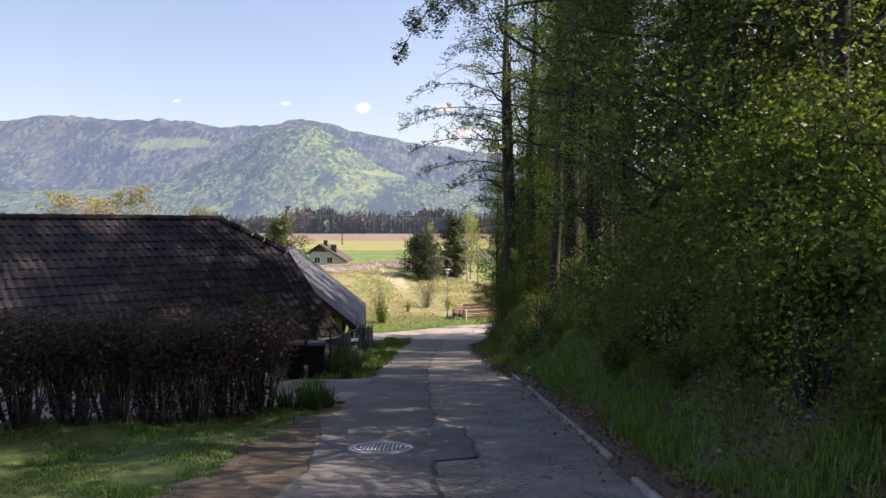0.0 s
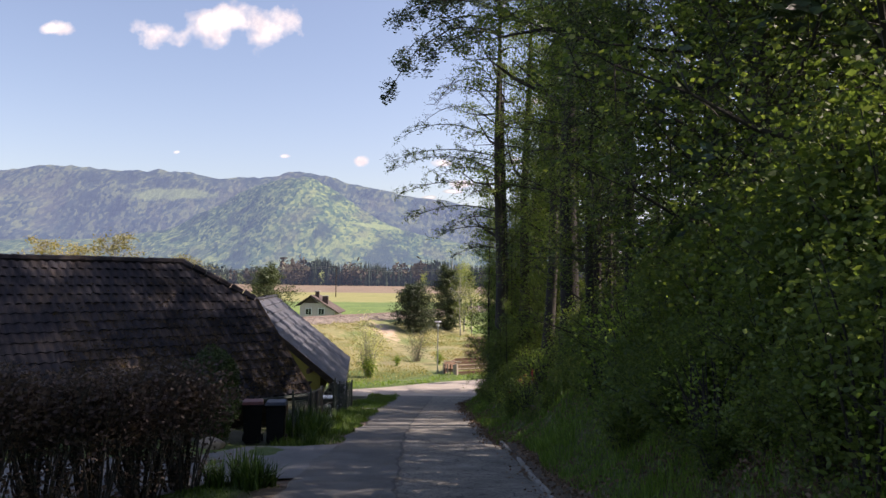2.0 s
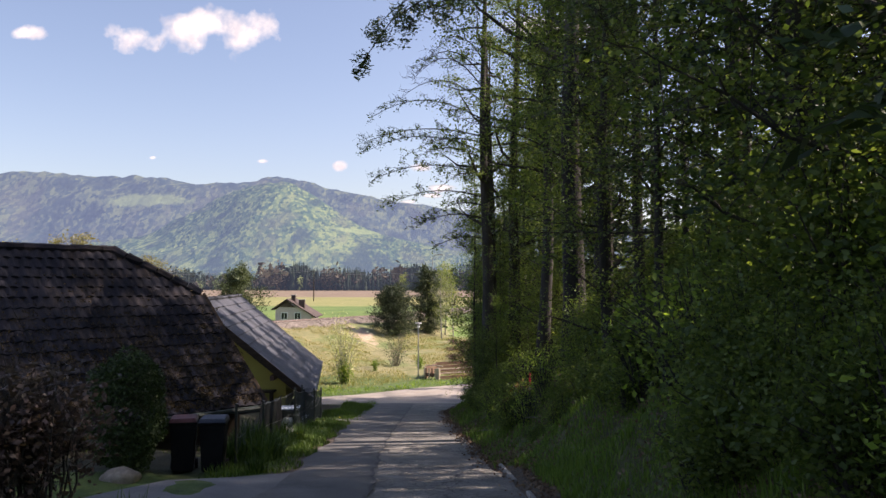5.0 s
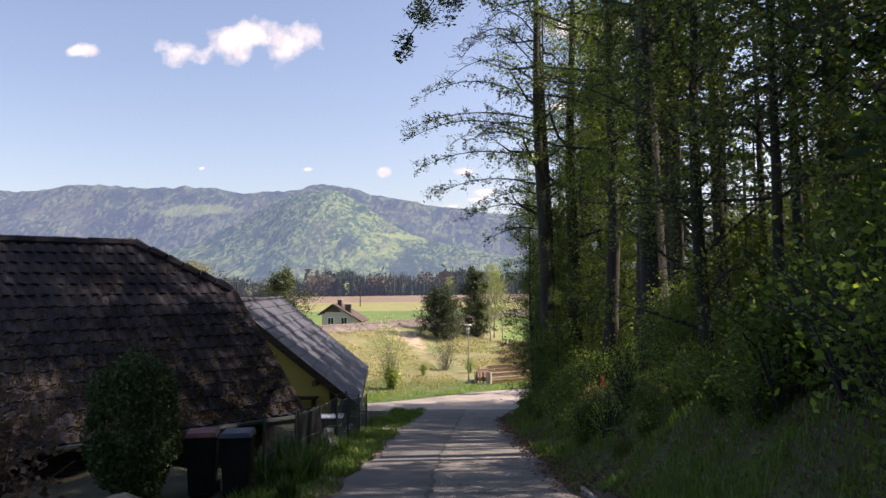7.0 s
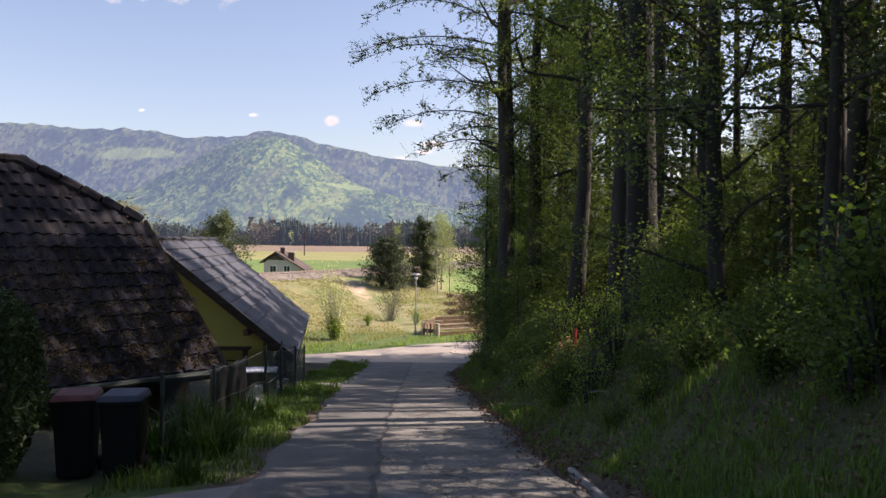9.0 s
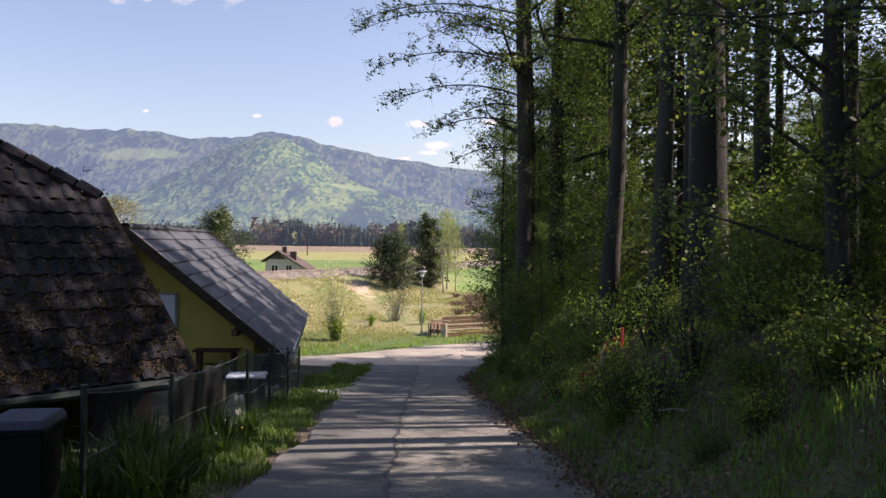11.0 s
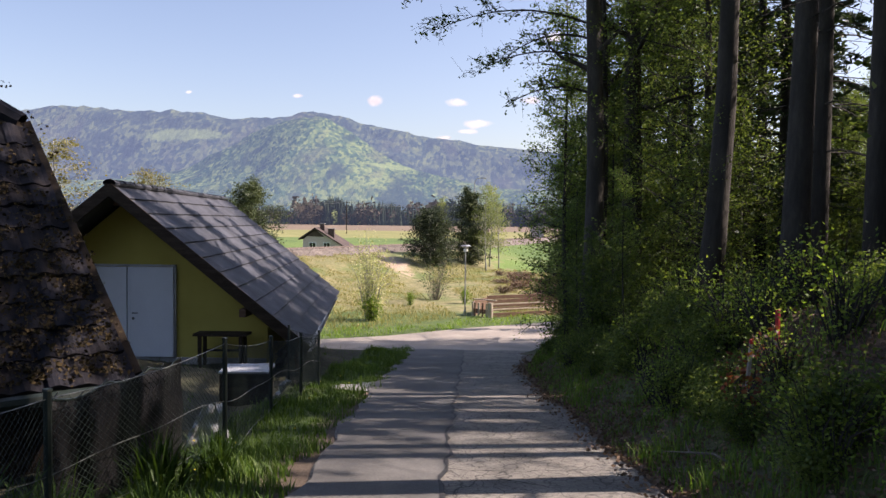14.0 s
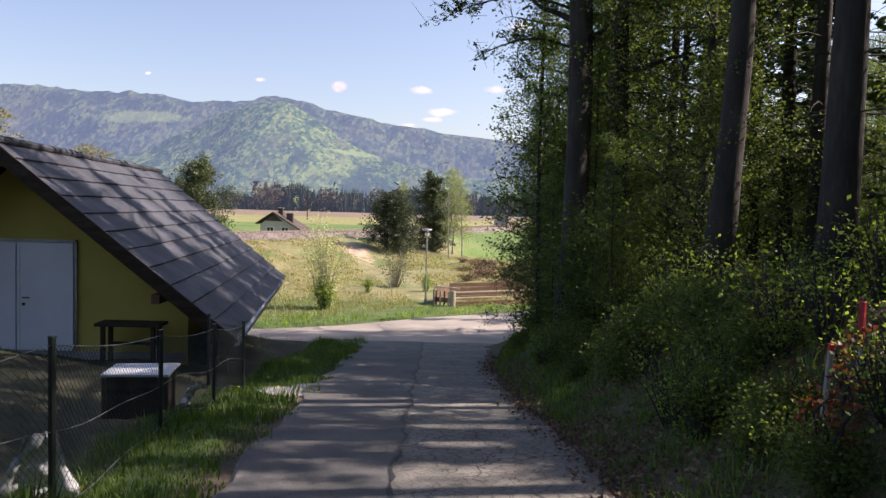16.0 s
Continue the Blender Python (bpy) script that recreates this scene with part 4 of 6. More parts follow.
for i in range(6):
    bm.faces.new((va[i], vb[i], vb[(i + 1) % 6], va[(i + 1) % 6]))
part("wall", bm, WOOD_DARK, barn)
# board along the eave and the verge, gutter
eave = barn_at(mid_a, PE - 0.02, ZE - 0.12)
part("fascia", box((A1 - A0, 0.03, 0.16), Matrix.Translation(eave) @ Matrix.Rotation(radians(TURN_B), 4, 'Z')), WOOD_DARK, barn)
bm = bmesh.new()
add_tube(bm, [barn_at(A0, PE + 0.09, ZE - 0.08), barn_at(A1, PE + 0.09, ZE - 0.08)], [0.06, 0.06], 8)
part("gutter", bm, METAL_GREEN, barn)
for k, (p0, z0, p1, z1) in enumerate(((1.2, -1.126, PE, ZE),)):
    bm = bmesh.new()
    a, b = barn_at(AH + 0.03, p0, z0 + 0.02), barn_at(A1 + 0.03, p1, z1 + 0.02)
    add_tube(bm, [a, b], [0.05, 0.05], 4)
    part("bargeboard", bm, WOOD_DARK, barn)


def pantile_mesh():
    """One old roof tile: a wavy plate with a thick lower lip."""
    vs, fs = [], []
    n = 6
    wdt, lng = 0.25, 0.38
    for j, (yy, lift) in enumerate(((0.0, 0.0), (-lng, 0.034), (-lng, 0.0))):
        for i in range(n + 1):
            s = i / n
            zz = 0.025 + 0.022 * math.sin(s * 2 * math.pi) + lift
            vs.append(((s - 0.5) * wdt, yy, zz if j < 2 else zz - 0.03))
    for j in range(2):
        for i in range(n):
            a = j * (n + 1) + i
            fs.append((a, a + n + 1, a + n + 2, a + 1))
    return mesh_from("tile", vs, fs, TILE_OLD, False)


TILE = pantile_mesh()
slope_len = math.hypot(PE, ZE)
down = (W * PE + Vector((0, 0, ZE))).normalized()
up_n = U.cross(-down).normalized()
if up_n.z < 0:
    up_n = -up_n
base_m = Matrix((U, -down, up_n)).transposed().to_4x4()
rt = random.Random(7)
joined_v, joined_f = [], []
tv = [v.co.copy() for v in TILE.vertices]
tf = [tuple(p.vertices) for p in TILE.polygons]
rows_n = 16
step = slope_len / rows_n
for r in range(rows_n):
    d = r * step + 0.02
    hd = slope_len * 0.3077
    edge = AH * d / hd if d < hd else AH + (A1 - AH) * (d - hd) / (slope_len - hd)
    a = edge - 0.13
    while a > A0:
        pos = RIDGE + U * a + down * d + up_n * 0.004
        m = Matrix.Translation(pos) @ base_m @ pose(0, 0, rt.uniform(0, 0.008), rt.uniform(-2.0, 2.0), rt.uniform(-1.5, 1.5), rt.uniform(-1.5, 1.5))
        if a > -1.25:
            t = new("tile", TILE)
            t.parent = front
            t.matrix_basis = m
        else:
            o = len(joined_v)
            joined_v += [m @ v for v in tv]
            joined_f += [tuple(i + o for i in f) for f in tf]
        a -= 0.235
rest = part("tiling", mesh_from("tiling", joined_v, joined_f, TILE_OLD), None, front)
tagged(rest, "dark weathered interlocking roof tiles", kind="stuff")


def cap_mesh():
    bm = bmesh.new()
    ring = []
    for y, k in ((0, 1.0), (0.38, 0.86)):
        ring.append([bm.verts.new((0.15 * k * math.cos(t), y, 0.12 * k * math.sin(t))) for t in np.linspace(-0.85, math.pi + 0.85, 7)])
    for i in range(6):
        bm.faces.new((ring[0][i], ring[0][i + 1], ring[1][i + 1], ring[1][i]))
    me = bpy.data.meshes.new("ridge_tile")
    bm.to_mesh(me)
    bm.free()
    me.materials.append(TILE_OLD)
    return me


CAP = cap_mesh()


def caps(a, b, parent, mesh, step=0.36, name="ridge_tile", lift=0.02):
    d = b - a
    n = int(d.length / step)
    rot = d.to_track_quat('Y', 'Z').to_matrix().to_4x4()
    for i in range(n):
        c = new(name, mesh)
        c.parent = parent
        c.matrix_basis = Matrix.Translation(a + d * (i / n) + Vector((0, 0, lift))) @ rot @ pose(0, 0, 0, rt.uniform(-2, 2), 0, rt.uniform(-2, 2))


caps(barn_at(A0, 0, 0), barn_at(0.1, 0, 0), front, CAP)
caps(barn_at(0, 0, 0.02), barn_at(AH, 1.2, -1.12), hip, CAP)
# moss cushions on the lower tiles
rng = np.random.default_rng(5)
mc = []
for _ in range(3600):
    a, s = rng.uniform(-4, A1 - 0.1), slope_len * (1 - abs(rng.normal(0, 0.3)))
    s = min(max(s, 1.0), slope_len)
    cpos = RIDGE + U * a + down * s + up_n * 0.06
    for _ in range(5):
        mc.append(cpos + U * rng.normal(0, 0.05) + down * rng.normal(0, 0.03) + up_n * rng.uniform(0, 0.025))
MOSS = leafy("moss", (0.03, 0.023, 0.01), (0.058, 0.042, 0.018), (0.11, 0.078, 0.036), 0.05, 0.9)
tagged(part("moss", leaf_mesh("moss", np.array([tuple(v) for v in mc]), 0.019, MOSS, rng, 0.6, 0.8), None, front), "tufts of brownish moss", kind="stuff")

# ---- yellow shed ----
shed = tagged(new("yellow_shed"), "yellow rendered shed with dark roof panels and white double doors", "shed")
G = Vector((-7.78, 33.6, 0.36))
FAR = Vector((-8.95, 46.0, 0.36))
EN, EF = Vector((-3.55, 33.85, -3.12)), Vector((-4.77, 45.75, -3.12))
WN, WF = Vector((-12.0, 33.4, -3.12)), Vector((-13.15, 45.4, -3.12))
roof_r = part("roof_slope", slab([G, EN, EF, FAR], 0.14), WOOD_DARK, shed)
part("roof_slope", slab([FAR, WF, WN, G], 0.14), TILE_NEW, shed)
bm = bmesh.new()
prof = [(-11.0, -3.9), (-4.62, -3.9), (-4.62, -2.55), (-7.82, 0.1), (-11.0, -2.55)]
va = [bm.verts.new((x, 34.75, z)) for x, z in prof]
vb = [bm.verts.new((x - 1.05, 45.3, z)) for x, z in prof]
bm.faces.new(va)
bm.faces.new(vb[::-1])
for i in range(5):
    bm.faces.new((va[i], vb[i], vb[(i + 1) % 5], va[(i + 1) % 5]))
part("wall", bm, YELLOW, shed)
# roof panels in courses
du, dd = (FAR - G), (EN - G)
lu, ld = du.length, dd.length
un, dn = du.normalized(), dd.normalized()
nn = un.cross(dn)
if nn.z < 0:
    nn = -nn
pm = Matrix((un, -dn, nn)).transposed().to_4x4()
rows_s, cols_s = 11, 10
pw, pl = lu / cols_s, ld / rows_s


def panel_mesh():
    vs, fs = [], []
    n = 12
    for j, (yy, lift) in enumerate(((0.0, 0.004), (-pl - 0.02, 0.045), (-pl - 0.02, 0.0))):
        for i in range(n + 1):
            s = i / n
            zz = lift + (0.006 if i % 2 else 0.0)
            vs.append((s * pw * 0.995, yy, zz))
    for j in range(2):
        for i in range(n):
            a = j * (n + 1) + i
            fs.append((a, a + n + 1, a + n + 2, a + 1))
    return mesh_from("roof_panel", vs, fs, TILE_NEW)


PANEL = panel_mesh()
for r in range(rows_s):
    off = 0.5 * (r % 2)
    for c in range(cols_s):
        t = new("roof_panel", PANEL)
        t.parent = roof_r
        pos = G + un * (pw * (c + (off if c < cols_s - 1 else off * 0.0))) + dn * (pl * r)
        t.matrix_basis = Matrix.Translation(pos + nn * (0.004 + 0.002 * (c % 2))) @ pm @ pose(0, 0, 0, rt.uniform(-0.3, 0.3), rt.uniform(-0.15, 0.15), 0)
    if off:
        t = new("roof_panel", PANEL)
        t.parent = roof_r
        t.matrix_basis = Matrix.Translation(G + dn * (pl * r) + nn * 0.002) @ pm @ Matrix.Diagonal((0.5, 1, 1, 1))


def shed_cap():
    bm = bmesh.new()
    ring = []
    for y, k in ((0, 1.0), (0.36, 0.88)):
        ring.append([bm.verts.new((0.14 * k * math.cos(t), y, 0.09 * k * math.sin(t))) for t in np.linspace(-0.6, math.pi + 0.6, 7)])
    for i in range(6):
        bm.faces.new((ring[0][i], ring[0][i + 1], ring[1][i + 1], ring[1][i]))
    me = bpy.data.meshes.new("ridge_cap")
    bm.to_mesh(me)
    bm.free()
    me.materials.append(TILE_NEW)
    return me


caps(G, FAR, roof_r, shed_cap(), 0.34, "ridge_cap", 0.03)
# bargeboards, gutter, downpipe
for a, b in ((G, EN), (G, WN)):
    bm = bmesh.new()
    d = (b - a)
    rot = d.to_track_quat('X', 'Z').to_matrix().to_4x4()
    add_box(bm, (d.length + 0.1, 0.04, 0.24), Matrix.Translation((a + b) / 2 + Vector((0, -0.02, -0.1))) @ rot)
    part("bargeboard", bm, WOOD_DARK, shed, "dark brown bargeboard")
bm = bmesh.new()
g0, g1 = EN + Vector((0.07, 0, -0.07)), EF + Vector((0.07, 0, -0.07))
for s in range(7):
    t0, t1 = math.pi + s * math.pi / 7, math.pi + (s + 1) * math.pi / 7
    for rr in (0.075, 0.068):
        q = [g + Vector((rr * math.cos(t), 0, rr * math.sin(t))) for g, t in ((g0, t0), (g1, t0), (g1, t1), (g0, t1))]
        bm.faces.new([bm.verts.new(v) for v in q])
part("gutter", bm, METAL_GREY, shed, "pale metal gutter")
bm = bmesh.new()
add_tube(bm, [EF + Vector((0.05, -0.1, -0.12)), EF + Vector((-0.1, -0.1, -0.4)), EF + Vector((-0.5, -0.1, -0.75))], [0.05, 0.05, 0.05], 8)
part("downpipe", bm, WOOD_DARK, shed)
# purlin ends and rafters under the eave
for x, z in ((-5.0, -2.45), (-7.8, 0.0)):
    part("purlin", box((0.16, 0.8, 0.18), pose(x, 34.4, z), 0.01), WOOD_BROWN, shed)
for k in range(8):
    y = 34.6 + k * 1.5
    bm = bmesh.new()
    a = EN + (EF - EN) * ((y - 33.85) / 11.9) + Vector((-0.1, 0, -0.1))
    add_tube(bm, [a, a + Vector((-1.1, 0, 0.9))], [0.06, 0.06], 4)
    part("rafter", bm, WOOD_DARK, shed)
for y in (34.9,):
    part("post", box((0.13, 0.13, 1.6), pose(-3.95 - 0.1 * (y - 34.9), y, -3.95), 0.01), WOOD_BROWN, shed)
# white double doors with frame, handle, lock
for x, y in ((-7.32, 34.70), (-8.40, 34.70)):
    leaf = part("door", box((1.06, 0.06, 2.08), pose(x, y, -2.53), 0.006), WHITE, shed, "white steel door leaf, closed")
    part("door_edge", box((0.05, 0.012, 2.02), pose(x + (-0.5 if x > -8 else 0.5), y - 0.037, -2.53)), WHITE, leaf)
    if x > -8:
        bm = bmesh.new()
        add_tube(bm, [(x - 0.40, y - 0.03, -2.55), (x - 0.40, y - 0.09, -2.55), (x - 0.27, y - 0.09, -2.55)], [0.013, 0.012, 0.011], 6)
        part("handle", bm, METAL_GREEN, leaf, "black lever handle")
        bm = bmesh.new()
        add_tube(bm, [(x - 0.40, y - 0.03, -2.68), (x - 0.40, y - 0.05, -2.68)], [0.03, 0.03], 10)
        part("lock", bm, METAL_GREEN, leaf)
for x in (-6.76, -8.96):
    part("door_frame", box((0.05, 0.05, 2.14), pose(x, 34.72, -2.5)), METAL_GREY, shed)
part("door_frame", box((2.25, 0.05, 0.05), pose(-7.86, 34.72, -1.455)), METAL_GREY, shed)
part("plinth", box((6.3, 0.04, 0.16), pose(-7.8, 34.72, -3.66)), STONE, shed)

# logs stacked under the eave
rl = random.Random(2)
bm = bmesh.new()
add_tube(bm, [(0, -0.5, 0), (0, 0.5, 0)], [0.075, 0.07], 7)
first = tagged(part("firewood_log", bm, WOOD_DARK), "split dark firewood log stacked under the eave", "log", "stacked firewood")
first.matrix_basis = pose(-4.35, 35.4, -3.78)
for k in range(46):
    row, col = k // 10, k % 10
    if row > 3:
        continue
    y = 35.4 + col * 1.02
    copy_thing(first, pose(-4.35 - 0.1 * (y - 35) + 0.16 * (row % 2), y, -3.78 - 0.02 * (y - 35) + row * 0.145, rl.uniform(-3, 3), rl.uniform(0, 90), 5 + rl.uniform(-4, 4)))


def work_bench():
    """A bare trestle frame: top board, four legs, lower rails."""
    top = tagged(new("work_bench"), "bare dark wooden trestle bench beside the shed wall", "bench")
    part("top_board", box((1.2, 0.5, 0.06), pose(0, 0, 0.74), 0.008), WOOD_DARK, top)
    for x in (-0.46, 0.46):
        for y in (-0.18, 0.18):
            part("leg", box((0.075, 0.075, 0.72), pose(x, y, 0.35), 0.006), WOOD_DARK, top)
    part("rail", box((0.9, 0.05, 0.05), pose(0, 0.16, 0.34), 0.004), WOOD_DARK, top)
    return top


wb = work_bench()
wb.matrix_basis = pose(-5.52, 34.25, gz(-5.5, 34.25) - 0.01)

# ---- lane furniture and verge ----


def loft(name, left, right, nx, lift, material, label, cat):
    """A thin sheet laid on the ground between two lines."""
    vs, fs = [], []
    for a, b in zip(left, right):
        for i in range(nx + 1):
            x, y = a[0] + (b[0] - a[0]) * i / nx, a[1] + (b[1] - a[1]) * i / nx
            vs.append((x, y, gz(x, y) + lift))
    for j in range(len(left) - 1):
        for i in range(nx):
            a = j * (nx + 1) + i
            fs.append((a, a + 1, a + nx + 2, a + nx + 1))
    return tagged(part(name, mesh_from(name, vs, fs, material, True)), label, cat, kind="structure")


yy = np.arange(-6, 12.6, 0.3)
loft("dirt_verge", [(-2.0 - 0.4 * math.exp(-((y - 6.0) / 4.5) ** 2) - 0.12 * math.sin(3 * y) - 0.06 * math.sin(7.3 * y), y) for y in yy], [(-1.2, y) for y in yy], 6, 0.02, DIRT, "strip of bare trodden earth beside the lane", "ground")
t = np.linspace(0, 1, 14)
loft("driveway", [(-1.7 - 6.5 * s, 13.5 - 3.6 * s - 0.5 * math.sin(3 * s)) for s in t], [(-1.7 - 0.75 * min(1, s * 5) - 6.5 * s, 18.4 - 1.9 * min(1, s * 4) - 1.4 * s) for s in t], 10, 0.03, PAVING, "pale paved driveway joining the lane", "driveway")
yy = np.arange(31.2, 33.2, 0.2)
loft("gravel_patch", [(-2.5 - 0.25 * math.sin((y - 31.2) * 1.57), y) for y in yy], [(-1.9 + 0.1 * math.sin(5 * y), y) for y in yy], 5, 0.02, STONE, "small patch of grey gravel in the verge", "ground")


def manhole():
    """A round cast cover in its frame, with ribs."""
    top = tagged(new("manhole_cover"), "round ribbed cast-iron manhole cover in the asphalt", "manhole cover")

    def ring(r0, r1, z0, z1, n=40):
        bm = bmesh.new()
        rows = []
        for r, z in ((r0, z0 - 0.02), (r0, z1), (r1, z1), (r1, z0 - 0.02)):
            rows.append([bm.verts.new((r * math.cos(2 * math.pi * k / n), r * math.sin(2 * math.pi * k / n), z)) for k in range(n)])
        for a, b in zip(rows, rows[1:]):
            for k in range(n):
                bm.faces.new((a[k], a[(k + 1) % n], b[(k + 1) % n], b[k]))
        return bm
    part("frame", ring(0.375, 0.325, 0, 0.012), IRON, top)
    bm = bmesh.new()
    bmesh.ops.create_cone(bm, cap_ends=True, segments=40, radius1=0.318, radius2=0.318, depth=0.02)
    cover = part("cover", bm, IRON_DARK, top)
    part("rim", ring(0.316, 0.285, 0.01, 0.018), IRON, cover)
    for i in range(11):
        x = -0.225 + i * 0.045
        ln = 2 * math.sqrt(max(0.25 ** 2 - x * x, 0.003))
        part("rib", box((0.022, ln, 0.01), pose(x, 0, 0.014)), IRON, cover)
    return top


mh = manhole()
mh.matrix_basis = pose(-0.715, 8.7, float(lane_z(8.7)) + 0.046, -6.5)

# concrete edging along the wooded side
bm = bmesh.new()
add_box(bm, (0.07, 0.97, 0.2), None, 0.014)
kerb_me = bpy.data.meshes.new("kerb_stone")
bm.to_mesh(kerb_me)
bm.free()
kerb_me.materials.append(KERB)
rk = random.Random(3)
for i in range(15):
    y = 4.6 + i * 1.0
    if i in (3, 12):
        continue
    k = tagged(new("kerb_stone", kerb_me), "weathered concrete edging stone beside the lane", "kerb stone", "edging stones")
    k.matrix_basis = pose(1.80 + rk.uniform(-0.02, 0.02) - 0.008 * max(0, y - 15), y, float(lane_z(y)) - 0.03, -6.5 + rk.uniform(-0.6, 0.6), rk.uniform(-4, 4), rk.uniform(-1.5, 1.5))

# ---- hedge ----


def hedge_shrub(seed):
    """A clipped barberry plant: bare crooked stems below, dense dark twigs above."""
    rng = np.random.default_rng(seed)
    top = new("hedge_shrub")
    bm = bmesh.new()
    cs = []
    for k in range(44):
        az, out = rng.uniform(0, 6.283), rng.uniform(0.1, 1) ** 0.7
        e = Vector((math.cos(az) * 0.52 * out, math.sin(az) * 0.42 * out, rng.uniform(1.0, 1.38)))
        b0 = Vector((math.cos(az), math.sin(az), 0)) * 0.16 * out
        m1 = b0.lerp(e, 0.5) + Vector(rng.normal(0, 0.05, 3))
        add_tube(bm, [b0 - Vector((0, 0, 0.1)), b0.lerp(m1, 0.5) + Vector(rng.normal(0, 0.03, 3)), m1, m1.lerp(e, 0.5) + Vector(rng.normal(0, 0.04, 3)), e], [0.013, 0.011, 0.009, 0.006, 0.003], 4, False)
        for s in np.linspace(0.15, 1, 8):
            cs += [m1.lerp(e, s)] * (1 if s < 0.4 else 3)
            t = m1.lerp(e, s) + Vector(rng.normal(0, 0.14, 3))
            add_tube(bm, [m1.lerp(e, s), t], [0.004, 0.002], 3, False)
        cs += [b0.lerp(m1, 0.7), b0.lerp(m1, 0.35)]
    tagged(part("branching", bm, BARK, top), kind="stuff")
    cs = np.array([tuple(c) for c in cs])
    n = 4600
    pk = cs[rng.integers(0, len(cs), n)] + rng.normal(0, 1, (n, 3)) * (0.13, 0.13, 0.09)
    pk[:, 2] = np.minimum(pk[:, 2], 1.42)
    part("foliage", leaf_mesh("foliage", pk, 0.026, LEAF_HEDGE, rng, 0.6, 0.6), None, top)
    return tagged(top, "dark purple-brown barberry plant in a clipped hedge", "hedge", "hedge plants")


hs = [hedge_shrub(61), hedge_shrub(62)]
for i, (s, tt) in enumerate([(k % 2, k / 8.5) for k in range(11)]):
    x, y = -3.05 - 3.4 * tt, 12.6 - 3.9 * tt
    m = pose(x, y, gz(x, y) - 0.03, 0, 0, 49 + rnd.uniform(-25, 25)) @ Matrix.Scale(1.2 - 0.2 * tt, 4)
    if i < 2:
        hs[i].matrix_basis = m
    else:
        copy_thing(hs[s], Matrix.Identity(4)).matrix_basis = m


def round_bush(name, h, w, n, leaf, material, seed, label):
    """A clipped evergreen: leaves packed in an uneven rounded shell round a stem."""
    rng = np.random.default_rng(seed)
    top = new(name)
    bm = bmesh.new()
    add_tube(bm, [(0, 0, -0.1), (0.02, 0, h * 0.4), (0, 0.02, h * 0.8)], [0.06, 0.04, 0.02], 7)
    for k in range(14):
        az, z = k * 2.4, h * (0.15 + 0.05 * k)
        add_tube(bm, [(0, 0, z), (math.cos(az) * w * 0.3, math.sin(az) * w * 0.3, z + 0.15)], [0.015, 0.005], 4, False)
    part("trunk", bm, BARK, top)
    d = rng.normal(0, 1, (n, 3))
    d /= np.linalg.norm(d, axis=1)[:, None]
    rad = 1 - np.abs(rng.normal(0, 0.2, n))
    rad *= 1 + 0.09 * np.sin(d[:, 0] * 5 + seed) * np.sin(d[:, 1] * 6) + 0.07 * np.sin(d[:, 2] * 8 + d[:, 0] * 4)
    p = d * rad[:, None]
    p = np.sign(p) * np.abs(p) ** 0.85
    p = p * (w / 2, w / 2, h / 2) + (0, 0, h / 2)
    p[:, 2] = np.maximum(p[:, 2], 0.03)
    part("foliage", leaf_mesh("foliage", p, leaf, material, rng, 1.2, 0.45), None, top)
    return tagged(top, label, "bush")


put(round_bush("thuja_bush", 2.0, 1.25, 15000, 0.034, LEAF_THUJA, 71, "rounded dark green thuja beside the driveway"), -4.55, 18.85)


def clump(name, n, length, spread, seed, material, label, arch=1.0):
    """Long arching strap leaves from one root."""
    rng = np.random.default_rng(seed)
    vs, fs = [], []
    for k in range(n):
        az = rng.uniform(0, 6.283)
        L = length * rng.uniform(0.6, 1.15)
        out = spread * rng.uniform(0.15, 1.0)
        bx, by = rng.normal(0, spread * 0.22, 2)
        d = np.array((math.cos(az), math.sin(az)))
        sd = np.array((-d[1], d[0]))
        w0 = rng.uniform(0.011, 0.022)
        o = len(vs)
        for j in range(6):
            s = j / 5
            r = out * s ** 1.6
            z = L * (s - 0.45 * arch * (out / spread) * s ** 2.6)
            ww = w0 * (1 - s ** 2 * 0.95)
            c = np.array((bx, by)) + d * r
            vs.append((c[0] + sd[0] * ww, c[1] + sd[1] * ww, z - 0.03))
            vs.append((c[0] - sd[0] * ww, c[1] - sd[1] * ww, z - 0.03))
        for j in range(5):
            a = o + 2 * j
            fs.append((a, a + 1, a + 3, a + 2))
    top = new(name)
    tagged(part("foliage", mesh_from("foliage", vs, fs, material, True), None, top), kind="stuff")
    return tagged(top, label, "plant")


lily = put(clump("daylily_clump", 130, 0.85, 0.55, 81, LEAF_LILY, "clump of arching green daylily leaves"), -2.75, 20.5)
for x, y, s in [(-3.05, 21.2, 1.0), (-2.55, 21.3, 0.8), (-3.15, 20.2, 0.9), (-2.4, 20.2, 0.7), (-3.0, 22.1, 0.8), (-2.5, 22.6, 0.6), (-2.75, 23.3, 0.8), (-2.45, 23.9, 0.6), (-2.6, 24.6, 0.5), (-2.95, 19.9, 0.8), (-2.1, 12.55, 0.75), (-2.3, 12.9, 0.8), (-2.0, 12.9, 0.55), (-2.6, 12.6, 0.6)]:
    again(lily, x, y, rnd.uniform(0, 360), s)


